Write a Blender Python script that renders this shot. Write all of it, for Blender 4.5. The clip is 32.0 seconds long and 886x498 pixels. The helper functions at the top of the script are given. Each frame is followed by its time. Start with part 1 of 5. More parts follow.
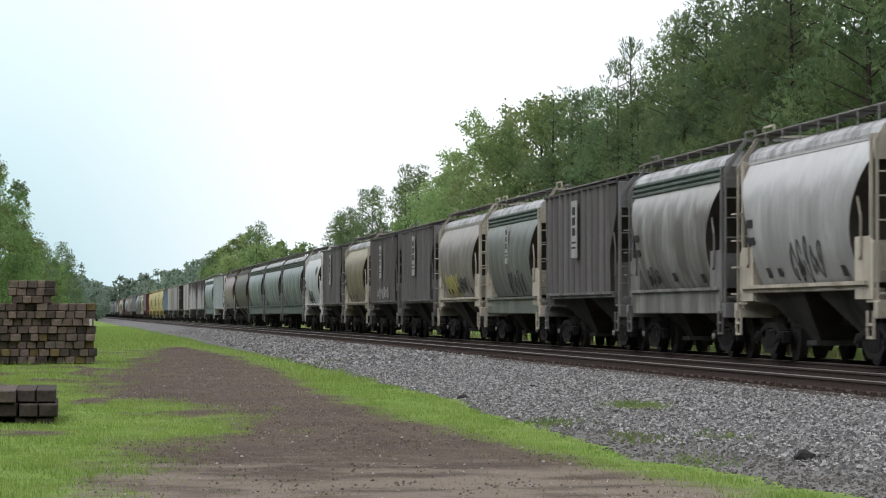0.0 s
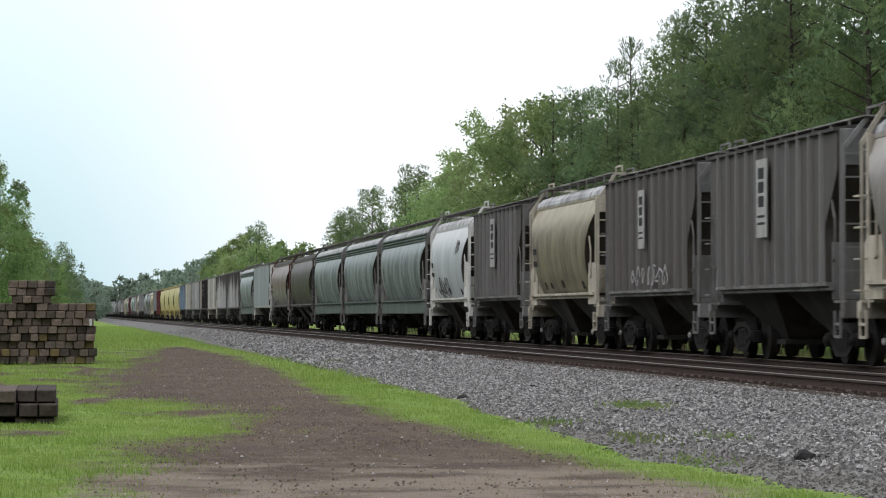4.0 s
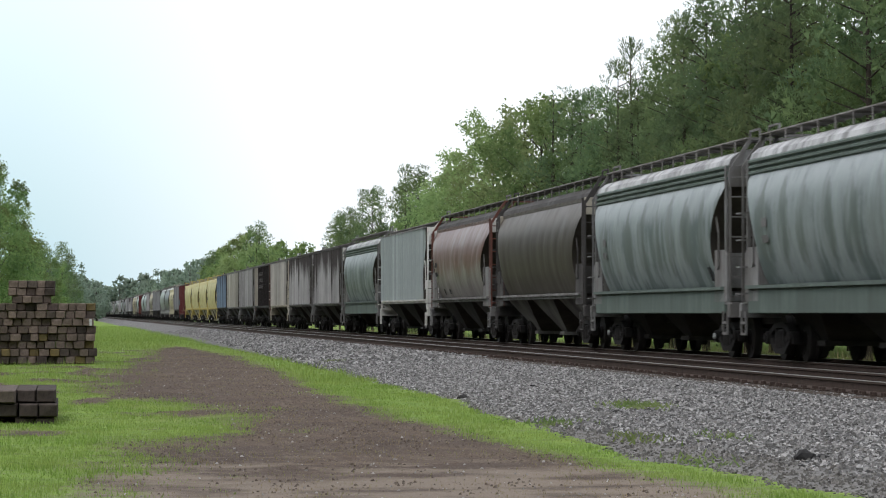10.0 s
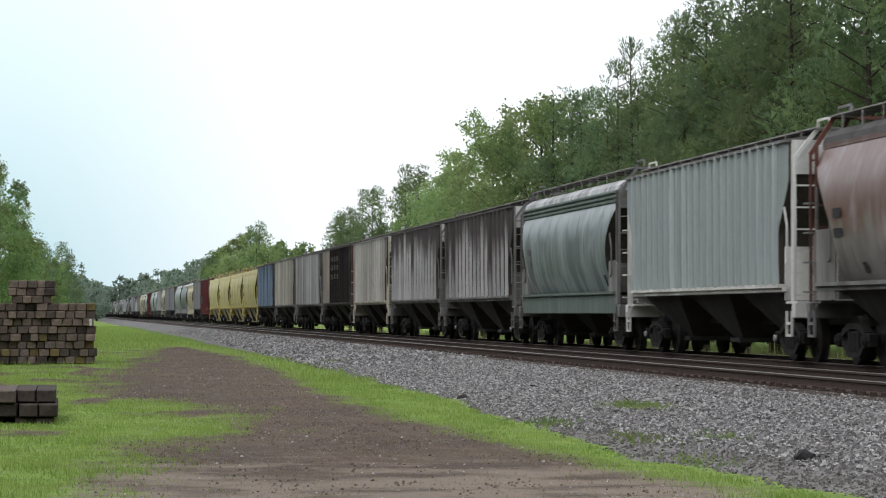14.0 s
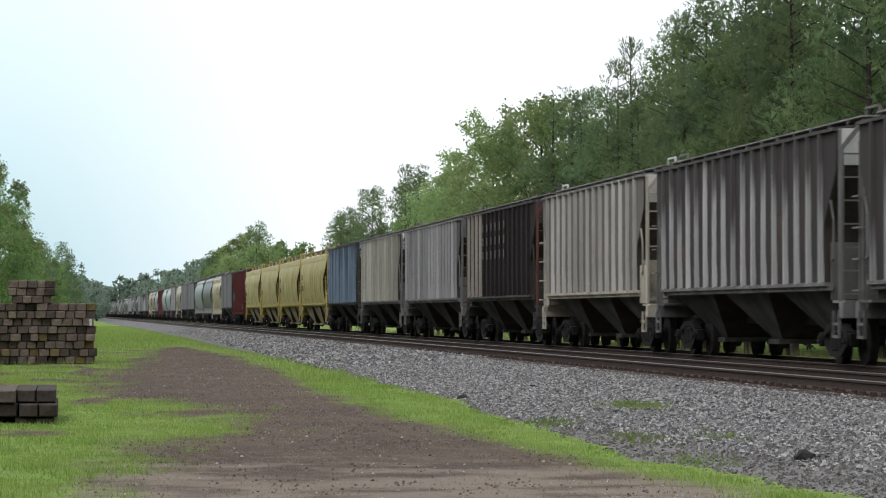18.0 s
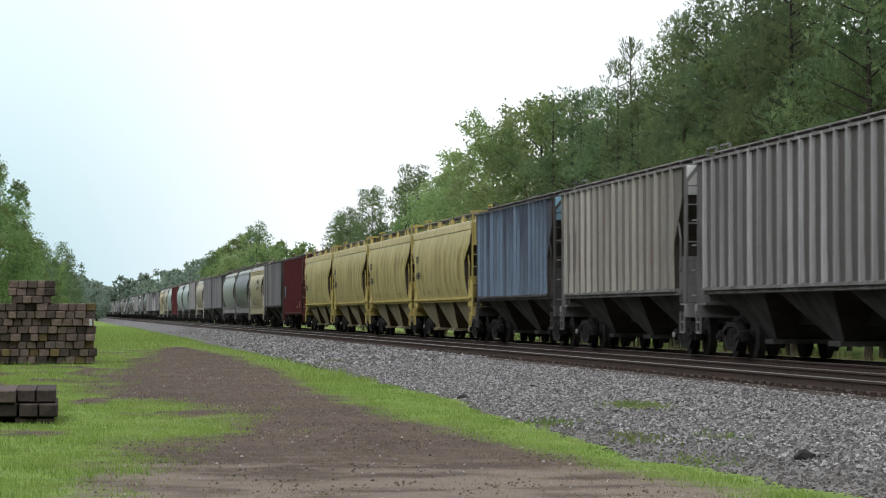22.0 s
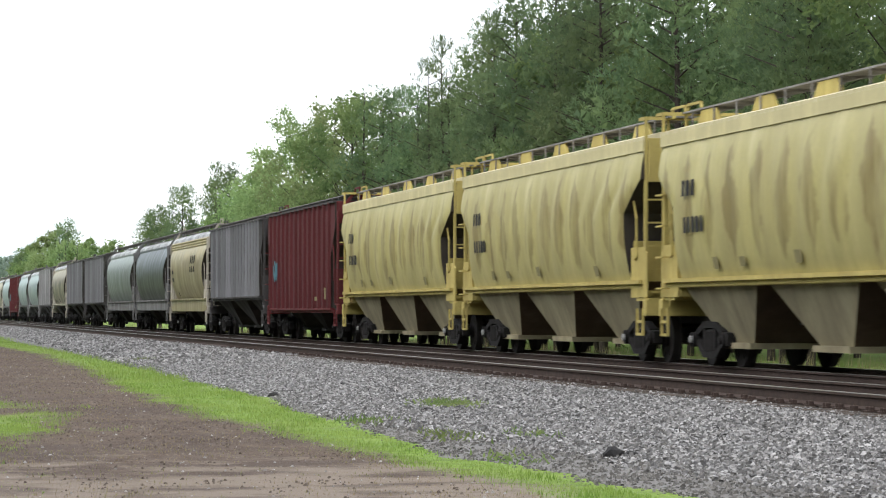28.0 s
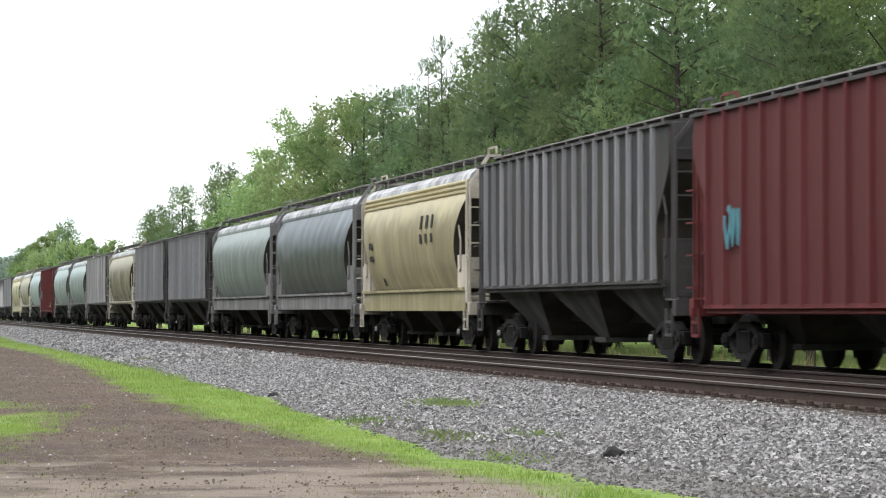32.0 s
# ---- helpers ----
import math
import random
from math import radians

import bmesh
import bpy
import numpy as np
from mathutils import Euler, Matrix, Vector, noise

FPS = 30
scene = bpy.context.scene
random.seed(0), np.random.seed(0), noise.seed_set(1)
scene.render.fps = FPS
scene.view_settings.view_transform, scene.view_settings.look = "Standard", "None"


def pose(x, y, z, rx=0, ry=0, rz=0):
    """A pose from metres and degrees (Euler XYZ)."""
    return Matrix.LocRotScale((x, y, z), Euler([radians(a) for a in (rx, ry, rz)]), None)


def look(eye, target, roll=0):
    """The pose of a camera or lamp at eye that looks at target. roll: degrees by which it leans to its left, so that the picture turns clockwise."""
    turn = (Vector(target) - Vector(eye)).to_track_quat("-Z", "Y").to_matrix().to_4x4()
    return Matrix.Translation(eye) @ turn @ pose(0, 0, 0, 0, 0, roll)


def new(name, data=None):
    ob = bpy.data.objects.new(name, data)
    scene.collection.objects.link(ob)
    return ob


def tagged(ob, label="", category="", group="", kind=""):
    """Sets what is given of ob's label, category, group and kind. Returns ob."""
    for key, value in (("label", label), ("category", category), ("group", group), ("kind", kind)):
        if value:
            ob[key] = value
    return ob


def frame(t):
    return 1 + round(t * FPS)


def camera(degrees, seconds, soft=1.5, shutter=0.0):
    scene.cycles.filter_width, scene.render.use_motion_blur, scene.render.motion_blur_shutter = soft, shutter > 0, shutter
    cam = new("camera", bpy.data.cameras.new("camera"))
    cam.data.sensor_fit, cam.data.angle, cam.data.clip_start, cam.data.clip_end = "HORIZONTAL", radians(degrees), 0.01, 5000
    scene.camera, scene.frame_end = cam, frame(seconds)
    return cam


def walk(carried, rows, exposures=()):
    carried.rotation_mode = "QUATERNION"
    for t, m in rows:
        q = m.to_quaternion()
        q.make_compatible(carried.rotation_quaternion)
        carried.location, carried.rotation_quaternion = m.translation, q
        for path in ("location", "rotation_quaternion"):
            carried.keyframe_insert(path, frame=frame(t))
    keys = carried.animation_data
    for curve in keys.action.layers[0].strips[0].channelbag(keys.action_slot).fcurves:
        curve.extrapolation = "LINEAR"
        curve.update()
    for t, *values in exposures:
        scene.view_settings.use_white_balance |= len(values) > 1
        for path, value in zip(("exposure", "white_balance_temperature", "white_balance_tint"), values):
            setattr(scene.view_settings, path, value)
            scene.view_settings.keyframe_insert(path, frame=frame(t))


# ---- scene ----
THETA, PITCH, FPX, EYE = 7.342, 1.267, 5200.0, (0.0, 0.0, 1.4)
cam = camera(17.15, 32.0, 1.05, 0.35)


def aim(right, down):
    """The camera's pose, turned by so many fitted units to the right and down of its first view."""
    return pose(*EYE, 90 + PITCH - math.degrees(math.atan(down / FPX)), 0, -THETA - math.degrees(math.atan(right / FPX)))


PAN = [(0, 0, 0), (12, 0, 0), (23.5, 0, 0), (24.0, 1.5, 0), (24.1, 4.5, 0), (24.2, 8, 0), (24.3, 13, 0), (24.4, 21, 0),
       (24.5, 47.5, 0), (24.6, 120, 1), (24.7, 188, 2), (24.8, 237, 3), (24.9, 281, 4), (25.0, 314, 5), (25.1, 332, 5),
       (25.2, 341, 5), (25.3, 342, 4.5), (25.5, 338.5, 4), (26.5, 336, 4), (27.5, 335.5, 4), (32, 335.5, 4)]
walk(cam, [(t, aim(r, d)) for t, r, d in PAN], exposures=[(0, 0.14), (24.3, 0.14), (25.0, 0.46), (25.6, 0.64), (28, 0.68), (30, 0.8), (32, 0.86)])

# ---- light: a bright, hazy, overcast sky and a weak wide sun ----
SUN_EL, SUN_AZ = 58.0, 250.0
world = bpy.data.worlds.new("sky")
scene.world = world
world.use_nodes = True
wn, wl = world.node_tree.nodes, world.node_tree.links
wn.clear()
sky = wn.new("ShaderNodeTexSky")
sky.sky_type, sky.sun_disc = "NISHITA", False
sky.sun_elevation, sky.sun_rotation = radians(SUN_EL), radians(SUN_AZ)
sky.air_density, sky.dust_density, sky.ozone_density = 1.0, 4.0, 1.0
sky_light = wn.new("ShaderNodeBackground")
sky_light.inputs["Strength"].default_value = 0.05
# the thin bright cloud sheet: white overhead and to the right, thinning to pale blue low on the left
way = wn.new("ShaderNodeTexCoord")
parts = wn.new("ShaderNodeSeparateXYZ")
across, up, fade = wn.new("ShaderNodeMapRange"), wn.new("ShaderNodeMapRange"), wn.new("ShaderNodeMath")
across.interpolation_type = up.interpolation_type = "SMOOTHSTEP"
across.inputs[1].default_value, across.inputs[2].default_value = 0.125, -0.035
up.inputs[1].default_value, up.inputs[2].default_value = 0.24, -0.02
fade.operation = "MULTIPLY"
tone = wn.new("ShaderNodeMix")
tone.data_type = "RGBA"
tone.inputs[6].default_value, tone.inputs[7].default_value = (0.945, 0.978, 1.035, 1), (0.45, 0.655, 0.725, 1)
cloud = wn.new("ShaderNodeBackground")
cloud.inputs["Strength"].default_value = 1.0
both = wn.new("ShaderNodeAddShader")
out = wn.new("ShaderNodeOutputWorld")
wl.new(sky.outputs[0], sky_light.inputs["Color"])
wl.new(way.outputs["Generated"], parts.inputs[0])
wl.new(parts.outputs["X"], across.inputs[0])
wl.new(parts.outputs["Z"], up.inputs[0])
wl.new(across.outputs[0], fade.inputs[0])
wl.new(up.outputs[0], fade.inputs[1])
wl.new(fade.outputs[0], tone.inputs[0])
wl.new(tone.outputs[2], cloud.inputs["Color"])
wl.new(sky_light.outputs[0], both.inputs[0])
wl.new(cloud.outputs[0], both.inputs[1])
wl.new(both.outputs[0], out.inputs["Surface"])
sun = new("sun", bpy.data.lights.new("sun", "SUN"))
sun.data.energy, sun.data.angle, sun.data.color = 0.5, radians(30), (1.0, 0.96, 0.9)
az, el = radians(SUN_AZ), radians(SUN_EL)
sun.matrix_world = look((0, 0, 60), (-math.sin(az) * math.cos(el), -math.cos(az) * math.cos(el), 60 - math.sin(el)))


# ---- materials ----
def nodes_of(name):
    m = bpy.data.materials.new(name)
    m.use_nodes = True
    nt = m.node_tree
    return m, nt, nt.nodes["Principled BSDF"]


def noise_node(nt, vec, scale, detail=4.0, rough=0.6):
    n = nt.nodes.new("ShaderNodeTexNoise")
    n.inputs["Scale"].default_value, n.inputs["Detail"].default_value, n.inputs["Roughness"].default_value = scale, detail, rough
    nt.links.new(vec, n.inputs["Vector"])
    return n.outputs["Fac"]


def ramp_node(nt, fac, lo, hi, a=0.0, b=1.0):
    n = nt.nodes.new("ShaderNodeMapRange")
    n.inputs[1].default_value, n.inputs[2].default_value, n.inputs[3].default_value, n.inputs[4].default_value = lo, hi, a, b
    nt.links.new(fac, n.inputs[0])
    return n.outputs[0]


def math_node(nt, op, a, b):
    n = nt.nodes.new("ShaderNodeMath")
    n.operation = op
    for i, v in enumerate((a, b)):
        if isinstance(v, (int, float)):
            n.inputs[i].default_value = v
        else:
            nt.links.new(v, n.inputs[i])
    return n.outputs[0]


def mix_node(nt, fac, a, b):
    n = nt.nodes.new("ShaderNodeMix")
    n.data_type = "RGBA"
    for sock, v in ((n.inputs[0], fac), (n.inputs[6], a), (n.inputs[7], b)):
        if isinstance(v, (int, float)):
            sock.default_value = v
        elif isinstance(v, tuple):
            sock.default_value = (*v, 1)
        else:
            nt.links.new(v, sock)
    return n.outputs[2]


def coords(nt, scale=(1, 1, 1), kind="Object"):
    c = nt.nodes.new("ShaderNodeTexCoord")
    m = nt.nodes.new("ShaderNodeMapping")
    m.inputs["Scale"].default_value = scale
    nt.links.new(c.outputs[kind], m.inputs["Vector"])
    return m.outputs["Vector"]


def bump_node(nt, bsdf, height, strength, distance):
    b = nt.nodes.new("ShaderNodeBump")
    b.inputs["Strength"].default_value, b.inputs["Distance"].default_value = strength, distance
    nt.links.new(height, b.inputs["Height"])
    nt.links.new(b.outputs[0], bsdf.inputs["Normal"])


def plain(name, c, c2=None, scale=8.0, rough=0.7, metal=0.0, bump=0.3, vary=0.0, dist=0.01):
    """A two-tone surface with coarse and fine variation."""
    m, nt, b = nodes_of(name)
    v = coords(nt)
    n1, n2 = noise_node(nt, v, scale), noise_node(nt, v, scale * 9)
    f = math_node(nt, "ADD", math_node(nt, "MULTIPLY", n1, 0.65), math_node(nt, "MULTIPLY", n2, 0.35))
    col = mix_node(nt, ramp_node(nt, f, 0.35, 0.65), c, c2 or tuple(x * 0.6 for x in c))
    if vary:
        o = nt.nodes.new("ShaderNodeObjectInfo")
        h = nt.nodes.new("ShaderNodeHueSaturation")
        nt.links.new(ramp_node(nt, o.outputs["Random"], 0, 1, 1 - vary, 1 + vary), h.inputs["Value"])
        nt.links.new(col, h.inputs["Color"])
        col = h.outputs[0]
    nt.links.new(col, b.inputs["Base Color"])
    b.inputs["Roughness"].default_value, b.inputs["Metallic"].default_value = rough, metal
    b.inputs["Specular IOR Level"].default_value = 0.2
    bump_node(nt, b, f, bump, dist)
    return m


def paint(name, c, grime=(0.09, 0.08, 0.07), amount=0.45, rust=0.0, rough=0.7, rust_sheen_c=(0.16, 0.06, 0.035), level=0.5, gloss=0.2, band=None, stretch=1.0, edge=0.1, seams=None):
    """Weathered car paint: runs of grime down the side, blotches, chips of rust."""
    m, nt, b = nodes_of(name)
    geo = nt.nodes.new("ShaderNodeObjectInfo")
    v = coords(nt, (1, 1, stretch))
    sh = nt.nodes.new("ShaderNodeVectorMath")
    sh.operation = "ADD"
    cv = nt.nodes.new("ShaderNodeCombineXYZ")
    nt.links.new(math_node(nt, "MULTIPLY", geo.outputs["Random"], 37.0), cv.inputs[1])
    nt.links.new(v, sh.inputs[0])
    nt.links.new(cv.outputs[0], sh.inputs[1])
    v = sh.outputs[0]
    mp = nt.nodes.new("ShaderNodeMapping")
    mp.inputs["Scale"].default_value = (1, 1.5, 0.28)
    nt.links.new(v, mp.inputs["Vector"])
    runs = noise_node(nt, mp.outputs[0], 1.6, 5.0, 0.65)
    blot = noise_node(nt, v, 0.7, 5.0, 0.6)
    fine = noise_node(nt, v, 14.0, 3.0, 0.6)
    mw = nt.nodes.new("ShaderNodeMapping")
    mw.inputs["Scale"].default_value = (1, 1.0, 0.12)
    nt.links.new(v, mw.inputs["Vector"])
    wide = noise_node(nt, mw.outputs[0], 1.1, 3.0, 0.55)
    f = math_node(nt, "ADD", math_node(nt, "MULTIPLY", runs, 0.4), math_node(nt, "ADD", math_node(nt, "MULTIPLY", blot, 0.28), math_node(nt, "MULTIPLY", wide, 0.32)))
    c = mix_node(nt, ramp_node(nt, f, 0.36, 0.48, 0.4, 0.0), c, tuple(min(0.85, x * 1.35 + 0.02) for x in c))
    col = mix_node(nt, ramp_node(nt, f, level - edge * 0.7, level + edge, 0.0, amount), c, grime)
    col = mix_node(nt, ramp_node(nt, fine, 0.35, 0.75, 0.0, 0.18), col, grime)
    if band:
        # a stretch of the sheet between two heights in another tone, with a ragged edge: weathering on some cars, sky
        # sheen put into the colour on others
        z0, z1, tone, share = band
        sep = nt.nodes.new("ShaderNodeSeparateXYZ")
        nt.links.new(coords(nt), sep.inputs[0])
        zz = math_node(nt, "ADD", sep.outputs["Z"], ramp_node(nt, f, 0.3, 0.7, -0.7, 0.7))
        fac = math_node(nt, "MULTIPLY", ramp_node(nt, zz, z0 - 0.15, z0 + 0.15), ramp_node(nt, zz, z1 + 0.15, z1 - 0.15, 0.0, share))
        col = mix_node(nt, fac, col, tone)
    if seams:
        # leaf-shaped stains and dent shade, painted between the stiffeners, widest at mid-height
        gap, tone, share = seams
        sep = nt.nodes.new("ShaderNodeSeparateXYZ")
        nt.links.new(coords(nt), sep.inputs[0])
        yy = math_node(nt, "ADD", math_node(nt, "MULTIPLY", sep.outputs["Y"], 1.0 / gap), ramp_node(nt, blot, 0.3, 0.7, -0.22, 0.22))
        away = math_node(nt, "ABSOLUTE", math_node(nt, "SUBTRACT", math_node(nt, "FRACT", yy, 0.0), 0.5), 0.0)
        mid = math_node(nt, "MULTIPLY", ramp_node(nt, sep.outputs["Z"], 1.7, 2.3), ramp_node(nt, sep.outputs["Z"], 3.75, 2.9))
        wide_at = math_node(nt, "MULTIPLY", mid, 0.3)
        fac = ramp_node(nt, math_node(nt, "SUBTRACT", wide_at, away), -0.02, 0.06, 0.0, share)
        fac = math_node(nt, "MULTIPLY", fac, ramp_node(nt, runs, 0.38, 0.58, 0.2, 1.0))
        col = mix_node(nt, fac, col, tone)
    if rust:
        r = math_node(nt, "ADD", math_node(nt, "MULTIPLY", blot, 0.6), math_node(nt, "MULTIPLY", runs, 0.4))
        col = mix_node(nt, ramp_node(nt, r, 0.6 - rust * 0.25, 0.72 - rust * 0.2), col, rust_sheen_c)
    nt.links.new(col, b.inputs["Base Color"])
    nt.links.new(ramp_node(nt, f, 0.3, 0.7, rough - 0.05, min(1.0, rough + 0.2)), b.inputs["Roughness"])
    b.inputs["Specular IOR Level"].default_value = gloss
    bump_node(nt, b, runs, 0.1, 0.012)
    return m


BLACK = plain("oily_black_steel", (0.022, 0.02, 0.019), (0.04, 0.036, 0.032), 6, 0.8)
TRUCK = plain("grimy_truck_steel", (0.013, 0.0125, 0.012), (0.026, 0.024, 0.023), 5, 0.9)
TREAD = plain("worn_wheel_steel", (0.018, 0.016, 0.015), (0.034, 0.03, 0.028), 7, 0.7)
BRIGHT = plain("glint_pale_steel", (0.5, 0.5, 0.49), (0.4, 0.4, 0.4), 12, 0.4, 0.3)
RAILSIDE = plain("rusty_rail_steel", (0.07, 0.049, 0.04), (0.043, 0.031, 0.026), 5, 0.9)
RAILTOP = plain("polished_rail_head", (0.42, 0.4, 0.38), (0.3, 0.28, 0.26), 9, 0.35, 0.8)
TIEWOOD = plain("creosoted_tie_wood", (0.05, 0.04, 0.033), (0.085, 0.068, 0.055), 7, 0.9, 0, 0.5, 0.2)
TIEEND = plain("old_tie_end_grain", (0.205, 0.155, 0.127), (0.07, 0.054, 0.046), 9, 0.92, 0, 0.6, 0.4)
TIEDARK = plain("dark_wet_tie_wood", (0.115, 0.09, 0.076), (0.04, 0.032, 0.028), 9, 0.92, 0, 0.6, 0.4)
TIEPALE = plain("pale_split_tie_wood", (0.2, 0.15, 0.06), (0.09, 0.068, 0.04), 8, 0.92, 0, 0.6, 0.3)
WHITE = plain("white_marking_paint", (0.62, 0.63, 0.62), (0.45, 0.46, 0.45), 6, 0.55)
DIMWHITE = plain("worn_stencil_paint", (0.24, 0.225, 0.215), (0.1, 0.09, 0.085), 9, 0.8)
SIGNWHITE = plain("weathered_sign_paint", (0.42, 0.42, 0.405), (0.26, 0.26, 0.25), 4, 0.7)
DARKMARK = plain("dark_marking_paint", (0.018, 0.018, 0.02), (0.04, 0.04, 0.04), 6, 0.8)


# ---- helpers for meshes ----
def mesh_of(name, bm):
    me = bpy.data.meshes.new(name)
    bm.to_mesh(me)
    bm.free()
    return me


def smooth(me, angle=40):
    for p in me.polygons:
        p.use_smooth = True
    me.set_sharp_from_angle(angle=radians(angle))
    return me


def part(name, data, material, parent, label="", at=None, scale=None):
    """Links a bmesh or a mesh as one object under a thing or a part."""
    me = mesh_of(name, data) if isinstance(data, bmesh.types.BMesh) else data
    if not me.materials:
        me.materials.append(None)
    ob = new(name, me)
    for slot in ob.material_slots:
        slot.link = "OBJECT"
        slot.material = material
    ob.parent = parent
    if at is not None:
        ob.matrix_basis = at if isinstance(at, Matrix) else Matrix.Translation(at)
    if scale:
        ob.scale = scale
    if label:
        ob["label"] = label
    return ob


def box(bm, x0, x1, y0, y1, z0, z1, bev=0.0):
    m = Matrix.LocRotScale(((x0 + x1) / 2, (y0 + y1) / 2, (z0 + z1) / 2), None, (abs(x1 - x0), abs(y1 - y0), abs(z1 - z0)))
    r = bmesh.ops.create_cube(bm, size=1, matrix=m)
    if bev:
        es = {e for v in r["verts"] for e in v.link_edges}
        bmesh.ops.bevel(bm, geom=list(es), offset=bev, segments=1, affect="EDGES")


def beam(bm, a, b, w, h=None):
    """A bar of section w x h from a to b."""
    a, b = Vector(a), Vector(b)
    d = b - a
    m = Matrix.Translation((a + b) / 2) @ d.to_track_quat("Z", "Y").to_matrix().to_4x4() @ Matrix.Diagonal((w, h or w, d.length, 1))
    bmesh.ops.create_cube(bm, size=1, matrix=m)


def prism(bm, outline, axis, lo, hi):
    """A plate: the outline (two coordinates each) pulled along an axis from lo to hi."""
    def at(p, d):
        return (d, p[0], p[1]) if axis == "x" else (p[0], d, p[1]) if axis == "y" else (p[0], p[1], d)
    a = [bm.verts.new(at(p, lo)) for p in outline]
    b = [bm.verts.new(at(p, hi)) for p in outline]
    n = len(outline)
    bm.faces.new(a), bm.faces.new(b[::-1])
    for i in range(n):
        bm.faces.new((a[i], b[i], b[(i + 1) % n], a[(i + 1) % n]))
    bmesh.ops.recalc_face_normals(bm, faces=bm.faces)


def disc(bm, radius, y0, y1, seg=24, centre=(0, 0), axis="x"):
    ring = [(centre[0] + radius * math.cos(2 * math.pi * i / seg), centre[1] + radius * math.sin(2 * math.pi * i / seg)) for i in range(seg)]
    prism(bm, ring, axis, y0, y1)


# ---- the train: covered hopper cars ----
TRAIN_X, RAIL_Z = 15.3, 0.46
SPEED, SLOWING = 14.7, 0.0175


def travelled(t):
    return SPEED * t - SLOWING * t * t


ROUND = [(1.22, 1.42), (1.36, 1.7), (1.5, 2.1), (1.57, 2.55), (1.585, 2.95), (1.55, 3.3), (1.46, 3.62), (1.32, 3.93), (1.22, 4.1)]
FLAT = [(1.5, 1.5), (1.52, 2.2), (1.52, 3.0), (1.52, 3.7), (1.52, 4.3)]
DEEP = [(1.5, 1.04), (1.52, 2.2), (1.52, 3.0), (1.52, 3.7), (1.52, 4.3)]
MODERN = [(1.4, 1.42), (1.5, 1.75), (1.57, 2.2), (1.59, 2.7), (1.58, 3.15), (1.53, 3.6), (1.42, 4.1)]


def side_x(profile, z):
    zs = [p[1] for p in profile]
    return float(np.interp(z, zs, [p[0] for p in profile]))


def body_mesh(profile, half, cut, low, high, bow, n=36, wave=0.0, seed=1):
    """The tank of a hopper car: curved or flat sides whose ends are cut back below `low`, with sloping end sheets."""
    rng = random.Random(seed)
    zs = np.linspace(profile[0][1], profile[-1][1], 19)
    top = profile[-1][1]
    bm = bmesh.new()
    seams = max(6, round(2 * half / 1.35))
    bulge = [rng.uniform(0.5, 1.2) for _ in range(seams + 1)]
    dents = []
    for i in range(n + 1):
        q = i / n * seams
        dents.append(wave * (bulge[min(seams, int(q))] * math.sin(math.pi * (q % 1)) ** 0.6 + rng.uniform(-0.04, 0.04)))
    rows = []
    for side in (-1, 1):
        for z in (zs if side < 0 else zs[::-1]):
            c = cut * (1 - max(0.0, min(1.0, (z - low) / (high - low))) ** bow) if z < high else 0.0
            x = side_x(profile, z)
            mid = math.sin(math.pi * (z - zs[0]) / (top - zs[0]))
            rows.append([bm.verts.new((side * (x + dents[i] * mid), -(half - c) + 2 * (half - c) * i / n, z)) for i in range(n + 1)])
    m = len(rows)
    for j in range(m):
        for i in range(n):
            a, b = rows[j], rows[(j + 1) % m]
            bm.faces.new((a[i], a[i + 1], b[i + 1], b[i]))
    for i in (0, n):
        for j in range(m // 2 - 1):
            q = (rows[j][i], rows[j + 1][i], rows[m - 2 - j][i], rows[m - 1 - j][i])
            bm.faces.new(q).material_index = 1
    bmesh.ops.recalc_face_normals(bm, faces=bm.faces)
    me = smooth(mesh_of("tank", bm))
    me.materials.append(None)
    me.materials.append(None)
    return me


def roof_mesh(half, x, z, rise):
    bm = bmesh.new()
    if rise > 0.3:
        slope = [(1.0, 0.0), (0.97, 0.3), (0.86, 0.62), (0.68, 0.84), (0.38, 0.97)]
    else:
        slope = [(1.0, 0.0), (0.62, 0.62), (0.3, 0.93)]
    left = [(-x - 0.05, z - 0.06)] + [(-(x + 0.05) * u, z + rise * v) for u, v in slope]
    ring = left + [(0, z + rise)] + [(-u, v) for u, v in reversed(left)]
    prism(bm, ring, "y", -half, half)
    return mesh_of("roof", bm)


def chord_mesh(half, x, z0, z1, lines):
    """The stiff band under the eave of the near side, with long pressed ridges: one rolled section."""
    bm = bmesh.new()
    ring = [(-x + 0.05, z0), (-x - 0.03, z0)]
    for k in range(lines):
        z, d = z0 + (z1 - z0) * (k + 0.5) / lines, (z1 - z0) / lines * 0.42
        ring += [(-x - 0.03, z - d), (-x - 0.085, z - d * 0.4), (-x - 0.085, z + d * 0.4), (-x - 0.03, z + d)]
    ring += [(-x - 0.03, z1), (-x + 0.05, z1)]
    prism(bm, ring, "y", -half, half)
    return mesh_of("chord", bm)


def sill_mesh(half, x, z0, z1):
    bm = bmesh.new()
    box(bm, -x - 0.05, -x + 0.06, -half, half, z0, z1, 0.015)
    box(bm, -x - 0.12, -x + 0.02, -half, half, z1 - 0.05, z1 + 0.02)
    return mesh_of("side_sill", bm)


